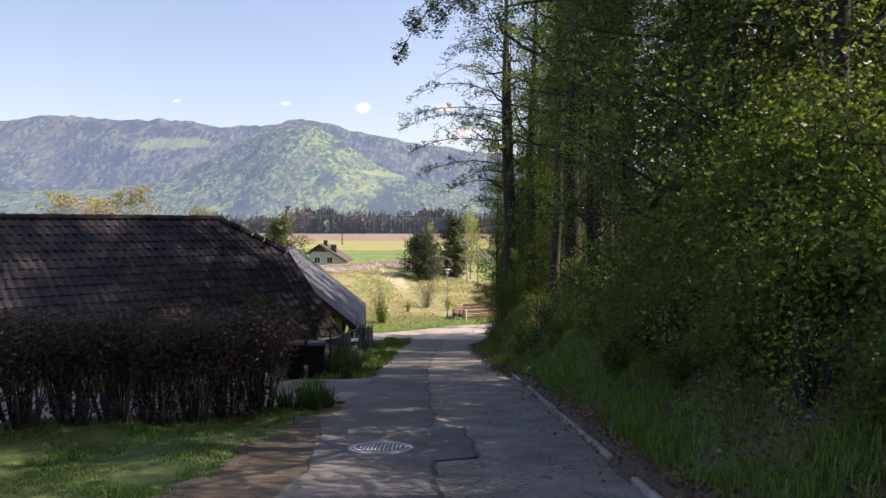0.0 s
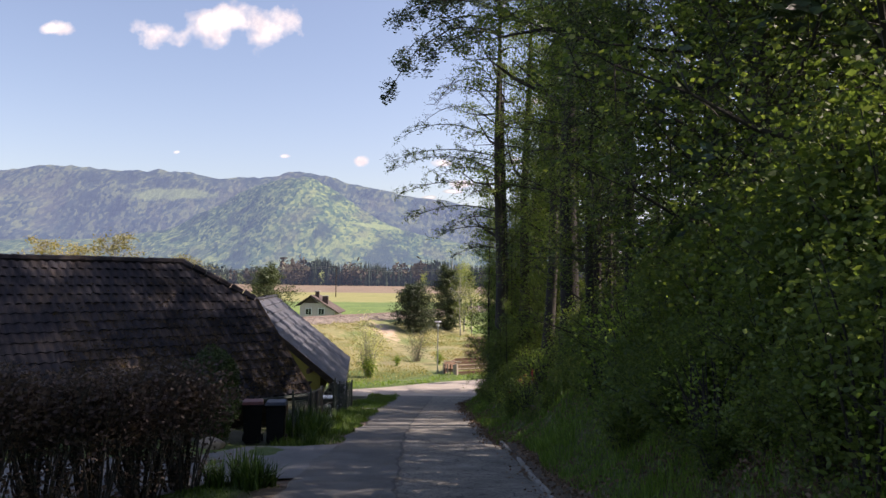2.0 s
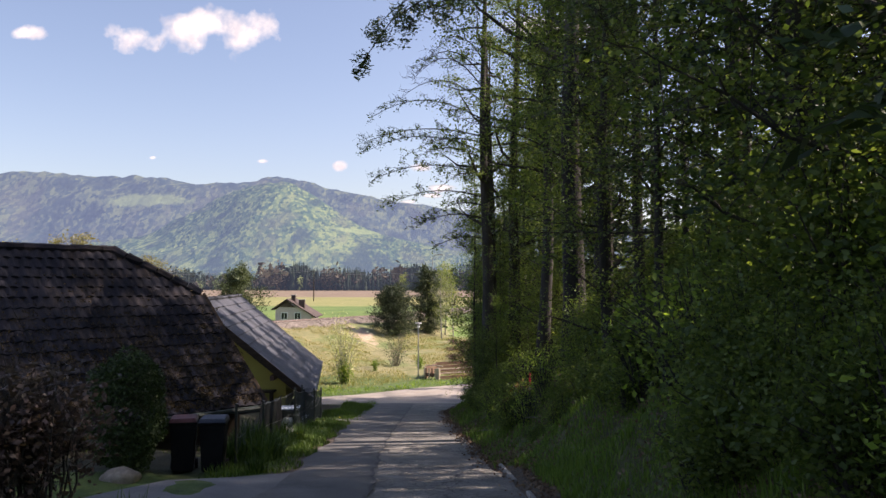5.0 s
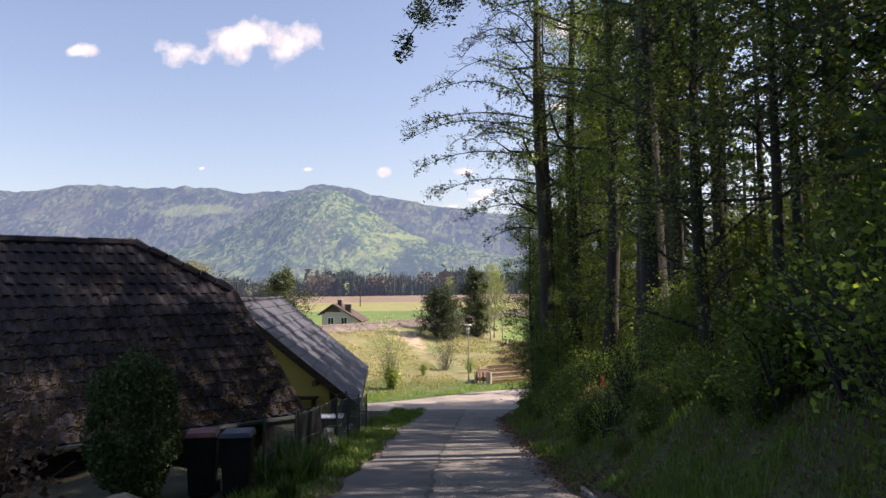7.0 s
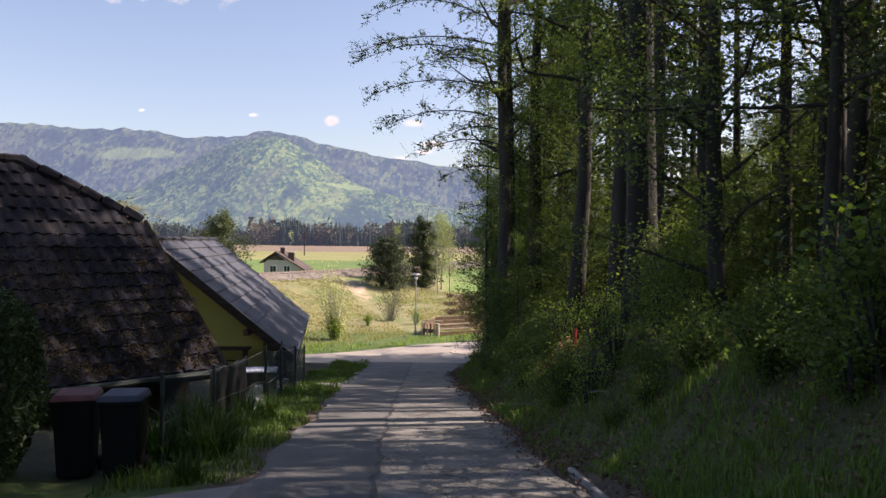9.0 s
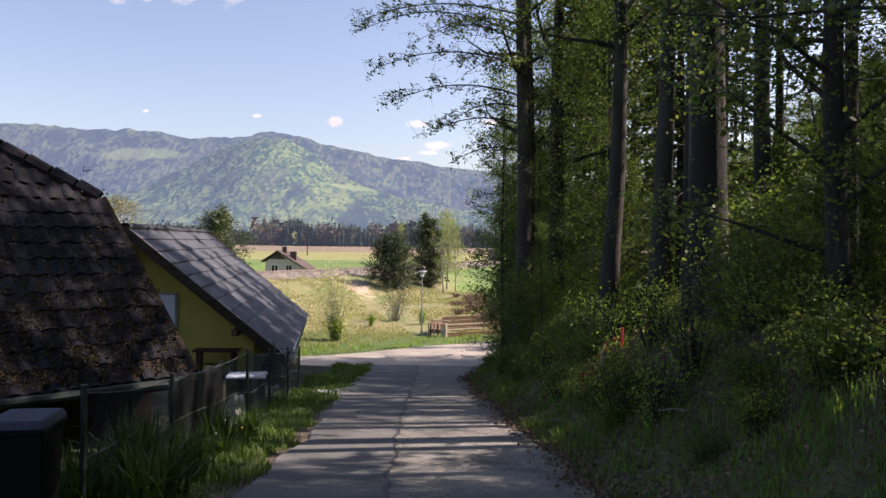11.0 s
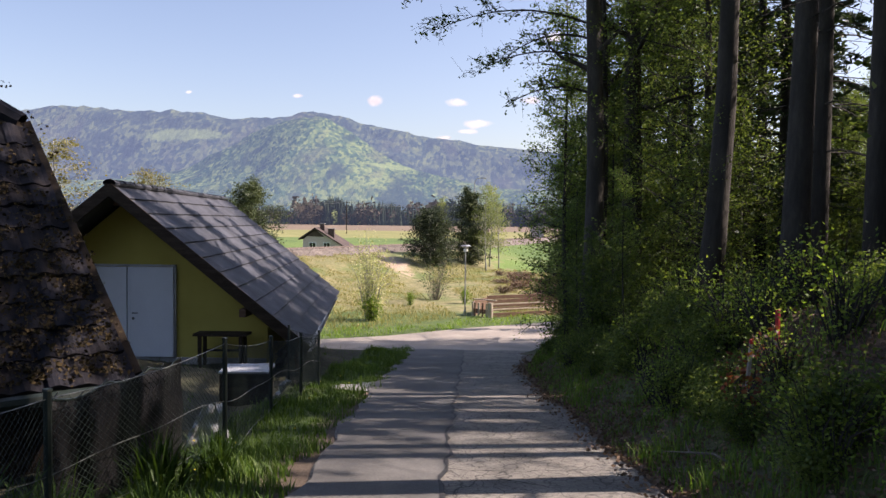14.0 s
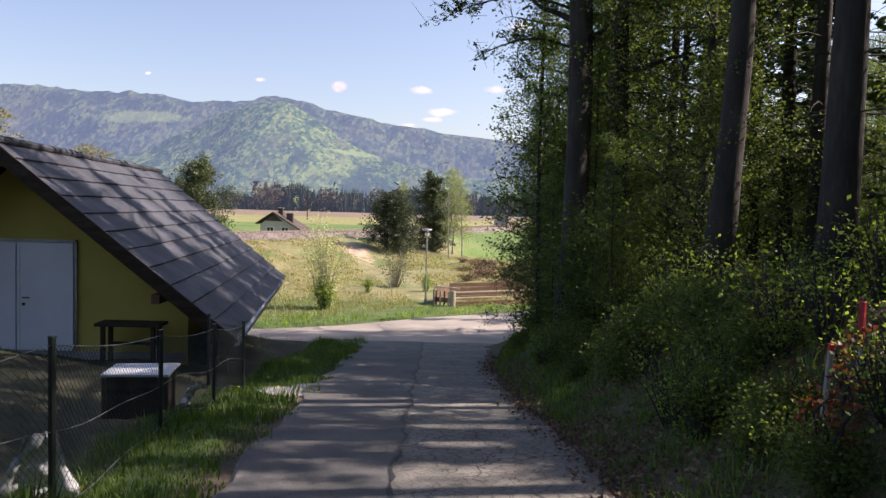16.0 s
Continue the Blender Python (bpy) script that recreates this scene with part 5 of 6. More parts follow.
def wheelie_bin(lid_material, label):
    """A wheeled bin: tapered body, overhanging lid, handle, two wheels."""
    top = tagged(new("wheelie_bin"), label, "bin")
    bm = bmesh.new()
    vb = add_box(bm, (0.46, 0.52, 0.9), pose(0, 0, 0.5))
    for v in vb:
        if v.co.z < 0.3:
            v.co.x *= 0.82
            v.co.y *= 0.8
    bmesh.ops.bevel(bm, geom=bm.edges[:], offset=0.02, segments=2, affect='EDGES')
    body = part("body", bm, PLASTIC, top)
    part("rim", box((0.5, 0.56, 0.05), pose(0, 0, 0.94), 0.012), PLASTIC, body)
    bm = bmesh.new()
    vb = add_box(bm, (0.5, 0.58, 0.07), pose(0, -0.01, 1.0))
    for v in vb:
        if v.co.z > 1.0:
            v.co.x *= 0.88
            v.co.y *= 0.9
    bmesh.ops.bevel(bm, geom=bm.edges[:], offset=0.012, segments=2, affect='EDGES')
    part("lid", bm, lid_material, top)
    bm = bmesh.new()
    add_tube(bm, [(-0.2, 0.3, 0.93), (-0.2, 0.36, 0.95), (0.2, 0.36, 0.95), (0.2, 0.3, 0.93)], [0.015] * 4, 6)
    part("handle", bm, PLASTIC, top)
    for sx in (-0.22, 0.22):
        bm = bmesh.new()
        add_tube(bm, [(sx - 0.025, 0.24, 0.1), (sx + 0.025, 0.24, 0.1)], [0.1, 0.1], 14)
        part("wheel", bm, PLASTIC, top)
    return top


for (x, y, rz, mat_, lab) in ((-3.66, 19.35, 12, RED_PLASTIC, "black wheelie bin with a faded red lid"), (-3.14, 19.35, 6, BLUE_PLASTIC, "black wheelie bin with a dark blue lid")):
    b = wheelie_bin(mat_, lab)
    b.matrix_basis = pose(x - 0.08, y, gz(x, y) - 0.02, 0, 0, rz) @ Matrix.Scale(0.93, 4)


def boulder(seed, s):
    rng = np.random.default_rng(seed)
    bm = bmesh.new()
    bmesh.ops.create_icosphere(bm, subdivisions=3, radius=1)
    for v in bm.verts:
        k = 1 + 0.25 * noise.noise(v.co * 1.3 + Vector((seed, 0, 0))) + 0.08 * noise.noise(v.co * 4)
        v.co = Vector((v.co.x * 1.3, v.co.y * 0.9, v.co.z * 0.7)) * k * s
    return bm


st = tagged(part("boulder", boulder(4, 0.22), STONE_WARM, smooth=True), "pale brown boulder at the driveway's edge", "stone")
st.matrix_basis = pose(-4.2, 17.7, gz(-4.2, 17.7) + 0.06)

# ---- wire fence ----


def fence_z(y):
    return float(np.interp(y, [19.7, 21.9, 25.2, 28.1, 32.3], [-1.22, -1.50, -1.68, -2.1, -2.62]))


fence = tagged(new("wire_fence"), "dark green chain-link fence on slim steel posts", "fence")
line = [(-2.92, 19.7), (-2.88, 21.9), (-2.75, 25.2), (-2.95, 28.1), (-2.98, 30.4), (-3.0, 32.3), (-3.75, 33.0)]


def fence_xy(s):
    i = min(int(s), len(line) - 2)
    f = s - i
    return line[i][0] + (line[i + 1][0] - line[i][0]) * f, line[i][1] + (line[i + 1][1] - line[i][1]) * f


for x, y in line:
    bm = bmesh.new()
    zt, zb = fence_z(y) + 0.05, gz(x, y) - 0.1
    add_tube(bm, [(x, y, zb), (x, y, zt)], [0.026, 0.026], 8)
    post = part("post", bm, METAL_GREEN, fence)
    bm = bmesh.new()
    add_tube(bm, [(x, y, zt), (x, y, zt + 0.015)], [0.032, 0.028], 8)
    part("cap", bm, METAL_GREEN, post)
for frac in (0.0, 0.52, 0.95):
    bm = bmesh.new()
    pts = []
    for k in range(61):
        s = k / 60 * (len(line) - 1)
        x, y = fence_xy(s)
        zt, zb = fence_z(y), gz(x, y) + 0.03
        sag = 0.05 * math.sin(math.pi * (s % 1.0)) if frac < 0.5 else 0.02 * math.sin(5 * s)
        pts.append((x, y, zt + (zb - zt) * frac - sag))
    add_tube(bm, pts, [0.0035] * 61, 4)
    part("line_wire", bm, WIRE, fence)
bm = bmesh.new()
n_w = 235
for k in range(-18, n_w):
    for sgn in (1, -1):
        pts = []
        for j in range(6):
            f = j / 5
            s = (k + 18 * (f if sgn > 0 else 1 - f)) / n_w * (len(line) - 1)
            if not 0 <= s <= len(line) - 1:
                continue
            x, y = fence_xy(s)
            zt, zb = fence_z(y), gz(x, y) + 0.03
            sag = 0.05 * math.sin(math.pi * (s % 1.0))
            pts.append((x, y, zt - sag + (zb - zt + sag) * f))
        if len(pts) > 1:
            add_tube(bm, pts, [0.0018] * len(pts), 3, False)
tagged(part("wire_netting", bm, METAL_GREEN, fence), kind="stuff")


def cloth(name, w, h, seed, material, label):
    """A crumpled hanging sheet."""
    vs, fs = [], []
    n = 14
    for j in range(n + 1):
        for i in range(n + 1):
            u, v = i / n, j / n
            ww = w * (0.35 + 0.65 * (1 - v))
            q = Vector((u * 3 + seed, v * 3, 0))
            vs.append(((u - 0.5) * ww + 0.05 * noise.noise(q), 0.12 * noise.noise(q * 1.7) + 0.25 * (1 - v), v * h + 0.05 * noise.noise(q * 2.1)))
    for j in range(n):
        for i in range(n):
            a = j * (n + 1) + i
            fs.append((a, a + 1, a + n + 2, a + n + 1))
    ob = part(name, mesh_from(name, vs, fs, material, True))
    return tagged(ob, label, "sheet")


c1 = cloth("plastic_sheet", 0.62, 0.62, 3.0, WHITE, "crumpled whitish plastic sheet behind the wire fence")
c1.matrix_basis = pose(-2.98, 25.5, gz(-2.98, 25.5) - 0.02, 0, 0, 35)
c2 = cloth("plastic_sheet", 0.3, 0.35, 8.0, WHITE, "small crumpled white sheet behind the fence")
c2.matrix_basis = pose(-3.2, 30.4, gz(-3.2, 30.4) - 0.02, 0, 0, 70)


def crate():
    top = tagged(new("storage_box"), "dark wooden box with a pale flat lid inside the fence", "box")
    part("body", box((0.72, 0.62, 0.72), pose(0, 0, 0.36), 0.01), WOOD_DARK, top)
    part("lid", box((0.82, 0.72, 0.03), pose(0, 0, 0.735), 0.005), WHITE, top, "pale sheet lid")
    for x in (-0.37, 0.37):
        part("corner_post", box((0.05, 0.05, 0.7), pose(x, -0.32, 0.35)), WOOD_DARK, top)
    return top


cr = crate()
cr.matrix_basis = pose(-3.72, 29.7, gz(-3.72, 29.7) - 0.16, 0, 0, 6)
bd = tagged(part("leaning_board", box((0.75, 0.03, 0.62), pose(0, 0, 0.31), 0.004), PAVING), "pale board leaning under the barn's eave", "board")
bd.matrix_basis = pose(-4.8, 24.3, gz(-4.8, 24.3) - 0.02, -14, 0, 30)



def screen_net():
    """A dark woven net hung on the inner side of the fence, sagging between its ties."""
    vs, fs = [], []
    n, m = 26, 8
    for i in range(n + 1):
        u = i / n
        x, y = -2.98 + 0.05 * u, 22.2 + 2.3 * u
        zt, zb = fence_z(y) - 0.06 - 0.05 * abs(math.sin(u * 9.4)), gz(x, y) + 0.03
        for j in range(m + 1):
            v = j / m
            vs.append((x - 0.03 + 0.035 * noise.noise(Vector((u * 9, v * 3, 2.0))), y, zb + (zt - zb) * v))
    for i in range(n):
        for j in range(m):
            a = i * (m + 1) + j
            fs.append((a, a + m + 1, a + m + 2, a + 1))
    top = tagged(new("screen_net"), "blackish woven screen cloth hung inside the wire fence", "screen")
    ob = part("cloth", mesh_from("cloth", vs, fs, PLASTIC, True), None, top)
    hem = bmesh.new()
    add_tube(hem, [Vector(vs[i * (m + 1) + m]) for i in range(n + 1)], [0.009] * (n + 1), 5)
    part("hem_cord", hem, METAL_GREEN, top)
    for i in range(0, n + 1, 4):
        tie = bmesh.new()
        q = Vector(vs[i * (m + 1) + m])
        add_tube(tie, [q, q + Vector((0.04, 0, 0.05))], [0.005, 0.005], 5)
        part("tie", tie, WIRE, top)
    sm = ob.modifiers.new("thickness", 'SOLIDIFY')
    sm.thickness = 0.006
    return top


screen_net()

# ---- red-leaved sapling by the stakes ----
red_sapling = put(shrub("red_sapling", 0.75, 0.28, 7, 150, 0.035, LEAF_RED, 47, "small sapling with red-brown spring leaves on the bank"), 2.62, 24.8)
for x, y in ((2.95, 25.0), (2.75, 25.6)):
    again(red_sapling, x, y, rnd.uniform(0, 360), rnd.uniform(0.7, 1.0))
for x, y, s in ((-2.45, 19.9, 0.8), (-2.6, 21.5, 0.75), (-2.35, 18.8, 0.6)):
    again(lily, x, y, rnd.uniform(0, 360), s)

# ---- stakes at the wood's edge ----
for x, y, h, rz, tilt, red, lab in ((2.76, 25.2, -1.56, 0, 4, 0.05, "pale wooden stake with a faded red tip"), (3.2, 25.5, -1.28, 30, 1, 0.34, "grey stake with a bright red painted top")):
    s = tagged(new("marker_stake"), lab, "stake")
    z0 = gz(x, y) - 0.1
    hh = h - z0
    part("shaft", box((0.036, 0.036, hh - red), pose(0, 0, (hh - red) / 2), 0.004), STAKE, s)
    part("tip", box((0.04, 0.04, red), pose(0, 0, hh - red / 2), 0.004), RED_PAINT, s, "red painted tip")
    s.matrix_basis = pose(x, y, z0, 0, tilt, rz)
# fallen branches by the lane
for k, (x, y, rz) in enumerate(((2.2, 24.1, 35), (2.7, 21.2, 15), (3.4, 9.2, 120))):
    bm = bmesh.new()
    pts = [(0.06 * math.sin(2 * i + k), i * 0.2, 0.03 + 0.04 * math.sin(i + k)) for i in range(5)]
    add_tube(bm, pts, [0.014, 0.012, 0.01, 0.007, 0.003], 6)
    add_tube(bm, [pts[2], (0.16, 0.6, 0.12)], [0.007, 0.003], 4)
    f = tagged(part("fallen_branch", bm, DEADWOOD, smooth=True), "dry grey fallen branch on the bank", "branch")
    f.matrix_basis = pose(x, y, gz(x, y) + 0.02, -6, 0, rz)

# ---- across the road: lamp, timber box, shrubs, embankment ----


def lamp_post():
    top = tagged(new("street_lamp"), "slim grey lamp post with a flat round head on the verge", "street lamp")
    bm = bmesh.new()
    add_tube(bm, [(0, 0, -0.2), (0, 0, 1.0), (0, 0, 3.55)], [0.05, 0.045, 0.035], 10)
    part("pole", bm, METAL_GREY, top)
    bm = bmesh.new()
    add_tube(bm, [(0, 0, 3.5), (0, 0, 3.62), (0, 0, 3.68), (0, 0, 3.74)], [0.06, 0.08, 0.27, 0.2], 16)
    part("head", bm, METAL_GREY, top)
    bm = bmesh.new()
    add_tube(bm, [(0, 0, 3.38), (0, 0, 3.52)], [0.1, 0.12], 12)
    part("diffuser", bm, WHITE, top)
    part("base_plate", box((0.16, 0.16, 0.25), pose(0, 0, 0.1), 0.01), METAL_GREY, top)
    return top


put(lamp_post(), 0.32, 58.0, 0, 1.0, -0.05)


def timber_box():
    """A low enclosure of brown boards with pale posts and rails."""
    top = tagged(new("timber_enclosure"), "low enclosure of weathered brown boards with pale corner posts", "enclosure")
    a, b, c, d = Vector((0.75, 58.0, 0)), Vector((1.65, 57.3, 0)), Vector((7.6, 60.4, 0)), Vector((7.3, 63.0, 0))
    z0 = -5.5

    def wall(p, q, n, h0, dh, m):
        mid, ln, an = (p + q) / 2, (q - p).length, math.atan2(q.y - p.y, q.x - p.x)
        for i in range(n):
            part("board", box((ln, 0.035, dh * 0.9), Matrix.Translation((mid.x, mid.y, z0 + h0 + dh * (i + 0.5))) @ Matrix.Rotation(an, 4, 'Z'), 0.004), m, top)
    wall(a, Vector((1.6, 60.2, 0)), 4, 0.05, 0.21, WOOD_BROWN)
    wall(Vector((1.6, 60.2, 0)), d, 4, 0.05, 0.23, WOOD_BROWN)
    wall(b, c, 2, 0.0, 0.16, WOOD_BROWN)
    wall(a, b, 2, 0.25, 0.12, WOOD_BROWN)
    for h in (0.5, 0.78):
        mid, ln, an = (b + c) / 2, (c - b).length, math.atan2(c.y - b.y, c.x - b.x)
        part("rail", box((ln, 0.05, 0.06), Matrix.Translation((mid.x, mid.y, z0 + h)) @ Matrix.Rotation(an, 4, 'Z'), 0.006), TIMBER_PALE, top)
    mid = (a + b) / 2 + Vector((0.2, 0.6, 0))
    part("top_rail", box((1.5, 0.09, 0.06), Matrix.Translation((mid.x, mid.y, z0 + 0.93)) @ Matrix.Rotation(radians(-38), 4, 'Z'), 0.006), TIMBER_PALE, top)
    for p, r in ((b, 0.15), (a, 0.07), (c, 0.1)):
        bm = bmesh.new()
        add_tube(bm, [(p.x, p.y, z0 - 0.2), (p.x, p.y, z0 + 0.86)], [r, r * 0.95], 12)
        part("post", bm, TIMBER_PALE, top)
    for k in range(4):
        q = a.lerp(b, (k + 0.5) / 4.5)
        part("upright", box((0.1, 0.03, 0.85), pose(q.x, q.y - 0.05, z0 + 0.4, 8, 6, -38), 0.004), TIMBER_PALE if k % 2 else WOOD_BROWN, top)
    return top


timber_box()
pst = tagged(part("gate_post", box((0.3, 0.3, 1.5), pose(0, 0, 0.6), 0.02), WOOD_DARK), "dark square timber post by the enclosure", "post")
pst.matrix_basis = pose(8.2, 64, gz(8.2, 64))

# blossoming sapling, bare bush, dark bush, pines and young birches on the bank
put(shrub("blossom_sapling", 4.5, 1.35, 46, 3400, 0.045, LEAF_BLOSSOM, 91, "upright sapling with sparse pale blossom and young leaves", BARK_PALE), -4.55, 55.6)
again_s = put(shrub("young_shrub", 2.2, 0.9, 18, 900, 0.08, LEAF_YOUNG, 92, "fresh green young shrub on the verge", BARK), -4.4, 55.3, 0, 0.7)
put(shrub("bare_apple_bush", 3.2, 2.0, 36, 1100, 0.05, LEAF_GREY, 93, "broad bare apple bush on the slope", DEADWOOD), -1.5, 66.0)
again(again_s, 0.4, 64.0, 40, 0.5)
again(again_s, -2.9, 63.0, 140, 0.4)
put(broadleaf("dark_shrub", 5.3, 0.12, 2.3, 60, 26000, 0.07, NEEDLE_BLUE, BARK, 94, 0.02, "broad dark evergreen shrub on the embankment"), -2.6, 91.5, 0, 1.08, 0.55)
put(broadleaf("bank_pine", 7.8, 0.14, 2.1, 60, 22000, 0.08, NEEDLE_BLUE, BARK, 95, 0.04, "dark bushy pine on the embankment"), 1.4, 98.5, 0, 1.05, 0.5)
put(broadleaf("bank_pine", 6.6, 0.14, 2.4, 54, 20000, 0.07, NEEDLE_LIGHT, BARK, 96, 0.04, "bushy grey-green pine beyond the yellow shed"), -15.9, 75.5)
yb = put(broadleaf("young_birch", 8.6, 0.07, 1.5, 40, 4200, 0.05, LEAF_BIRCH, BARK_PALE, 97, 0.2, "young birch in bright spring leaf"), 3.0, 95.5)
again(yb, 4.4, 97.5, 100, 0.92)
again(yb, 3.6, 99, 200, 1.0)
again(yb, -1.4, 98, 60, 0.75)
again(again_s, -14.2, 74, 0, 1.3)
wl = put(broadleaf("willow_tree", 9.0, 0.16, 3.6, 34, 2600, 0.11, LEAF_YELLOW, BARK_PALE, 98, 0.15, "yellowish willow just coming into leaf"), -29, 72)
again(wl, -35, 78, 80, 1.0)
again(wl, -25.5, 80, 200, 0.8)
again(wl, -43, 86, 150, 1.1)
rng = np.random.default_rng(17)
for k in range(44):
    x, y = rng.uniform(3.2, 10), rng.uniform(66, 90)
    if k == 0:
        brush = put(shrub("brush_pile", 0.7, 0.9, 40, 420, 0.06, LEAF_DEAD, 99, "heap of dry cut brushwood on the slope", DEADWOOD), x, y)
    else:
        again(brush, x, y, rng.uniform(0, 360), rng.uniform(0.6, 1.1))

# railway: ballast, rails
rx = np.interp(np.linspace(0, 1, 60), np.linspace(0, 1, 6), [-60, -30, -13.7, -3, 11.8, 40])
vs, fs = [], []
prof = [(-3.4, -0.95), (-1.6, 0.45), (1.5, 0.45), (2.6, -0.35)]
cen = [(float(x), float(np.interp(x, RAIL_X, RAIL_Y))) for x in rx]
for i, (x, y) in enumerate(cen):
    a, b = cen[max(i - 1, 0)], cen[min(i + 1, 59)]
    n = Vector((-(b[1] - a[1]), b[0] - a[0], 0)).normalized()
    for o, h in prof:
        vs.append((x + n.x * o, y + n.y * o, -3.62 + h))
for i in range(59):
    for k in range(3):
        a = 4 * i + k
        fs.append((a, a + 4, a + 5, a + 1))
rail = tagged(new("railway_track"), "railway line on a bed of grey-brown ballast", "railway")
part("ballast", mesh_from("ballast", vs, fs, BALLAST), None, rail)
for off in (-0.72, 0.72):
    bm = bmesh.new()
    pts = []
    for i, (x, y) in enumerate(cen):
        a, b = cen[max(i - 1, 0)], cen[min(i + 1, 59)]
        n = Vector((-(b[1] - a[1]), b[0] - a[0], 0)).normalized()
        pts.append((x + n.x * off, y + n.y * off, -3.1))
    add_tube(bm, pts, [0.07] * 60, 4)
    part("rail", bm, RUST, rail)

# ballast stones along the near shoulder
rb = np.random.default_rng(23)
sv, sf = [], []
for _ in range(5200):
    i = rb.integers(12, 46)
    f = rb.random()
    x, y = cen[i][0] + (cen[i + 1][0] - cen[i][0]) * f, cen[i][1] + (cen[i + 1][1] - cen[i][1]) * f
    a, b = cen[i], cen[i + 1]
    n = Vector((-(b[1] - a[1]), b[0] - a[0], 0)).normalized()
    o = rb.uniform(-3.4, 1.5)
    h = float(np.interp(o, [-3.4, -1.6, 1.5, 2.6], [-0.95, 0.45, 0.45, -0.35]))
    c = np.array((x + n.x * o, y + n.y * o, -3.60 + h))
    s = rb.uniform(0.05, 0.13)
    k = len(sv)
    for q in ((1, 0, 0), (-1, 0, 0), (0, 1, 0), (0, -1, 0), (0, 0, 1)):
        sv.append(c + np.array(q) * s * rb.uniform(0.7, 1.3))
    sf += [(k, k + 2, k + 4), (k + 2, k + 1, k + 4), (k + 1, k + 3, k + 4), (k + 3, k, k + 4)]
tagged(part("ballast_surface", mesh_from("ballast_surface", sv, sf, BALLAST_STONE), None, rail), kind="stuff")


def house():
    """A small gabled house seen beyond the railway."""
    top = tagged(new("house"), "small pale house with a dark gabled roof and two chimneys", "house")
    x0, x1, yf, yb_ = -24.6, -18.3, 140.0, 149.0
    zc, ze, zb = -1.62, -4.2, -7.4
    xm = -22.6
    bm = bmesh.new()
    prof = [(x0, zb), (x1, zb), (x1, ze - 0.1), (xm, zc - 0.25), (x0, ze + 0.6)]
    va = [bm.verts.new((x, yf, z)) for x, z in prof]
    vb = [bm.verts.new((x, yb_, z)) for x, z in prof]
    bm.faces.new(va)
    bm.faces.new(vb[::-1])
    for i in range(5):
        bm.faces.new((va[i], vb[i], vb[(i + 1) % 5], va[(i + 1) % 5]))
    part("wall", bm, PINK_RENDER, top)
    for q in ((xm, zc, x1 + 0.8, -4.75), (xm, zc, x0 - 0.7, -3.45)):
        part("roof", slab([Vector((q[0], yf - 0.6, q[1])), Vector((q[2], yf - 0.6, q[3])), Vector((q[2], yb_ + 0.4, q[3])), Vector((q[0], yb_ + 0.4, q[1]))], 0.18), ROOF_BROWN, top)
    part("gable_boarding", slab([Vector((xm, yf - 0.05, zc - 0.3)), Vector((xm + 1.5, yf - 0.05, zc - 1.5)), Vector((xm - 1.4, yf - 0.05, zc - 1.4))], 0.05), ROOF_BROWN, top)
    for x, y, z, w in ((-21.95, 143, -1.0, 0.7), (-20.3, 142, -1.8, 1.0)):
        ch = part("chimney", box((w, w, 2.0), pose(x, y, z - 1.0), 0.02), ROOF_BROWN, top)
        part("chimney_cap", box((w + 0.2, w + 0.2, 0.12), pose(x, y, z), 0.02), STONE, ch)
    for x in (-23.05, -20.75):
        w = part("window", box((1.15, 0.06, 1.25), pose(x, yf - 0.03, -4.6), 0.01), WHITE, top)
        part("pane", box((0.95, 0.05, 1.05), pose(x, yf - 0.06, -4.6)), GLASS_DARK, w)
        part("mullion", box((0.06, 0.04, 1.05), pose(x, yf - 0.09, -4.6)), WHITE, w)
    return top


house()
hut = tagged(new("trackside_hut"), "small pale trackside hut beside the railway", "hut")
part("wall", box((2.2, 2.0, 2.0), pose(14.4, 152, -2.2), 0.02), PINK_RENDER, hut)
part("roof", box((2.6, 2.4, 0.15), pose(14.4, 152, -1.15), 0.02), STONE, hut)
part("door", box((0.7, 0.06, 1.5), pose(14.7, 150.98, -2.4)), METAL_GREY, hut)

# tall road lamp, poles and lines
tl = tagged(new("street_lamp"), "tall road lamp rising behind the trees", "street lamp")
bm = bmesh.new()
add_tube(bm, [(0, 0, 0), (0, 0, 8.6), (0.25, 0, 9.0), (0.9, 0, 9.1)], [0.1, 0.07, 0.06, 0.05], 8)
part("pole", bm, METAL_GREY, tl)
part("head", box((0.7, 0.25, 0.14), pose(1.1, 0, 9.08), 0.02), METAL_GREY, tl)
tl.matrix_basis = pose(2.3, 115, gz(2.3, 115) - 0.1)
ends = []
for x, y, h in ((-95, 260, 10), (-33, 250, 10), (10, 246, 10), (60, 250, 10)):
    pl_ = tagged(new("utility_pole"), "wooden utility pole in the fields", "utility pole", "utility poles")
    bm = bmesh.new()
    add_tube(bm, [(0, 0, -0.3), (0, 0, h)], [0.16, 0.11], 8)
    part("pole", bm, WOOD_DARK, pl_)
    part("crossarm", box((2.2, 0.12, 0.12), pose(0, 0, h - 0.5)), WOOD_DARK, pl_)
    z = gz(x, y)
    pl_.matrix_basis = pose(x, y, z)
    ends.append(Vector((x, y, z + h - 0.4)))
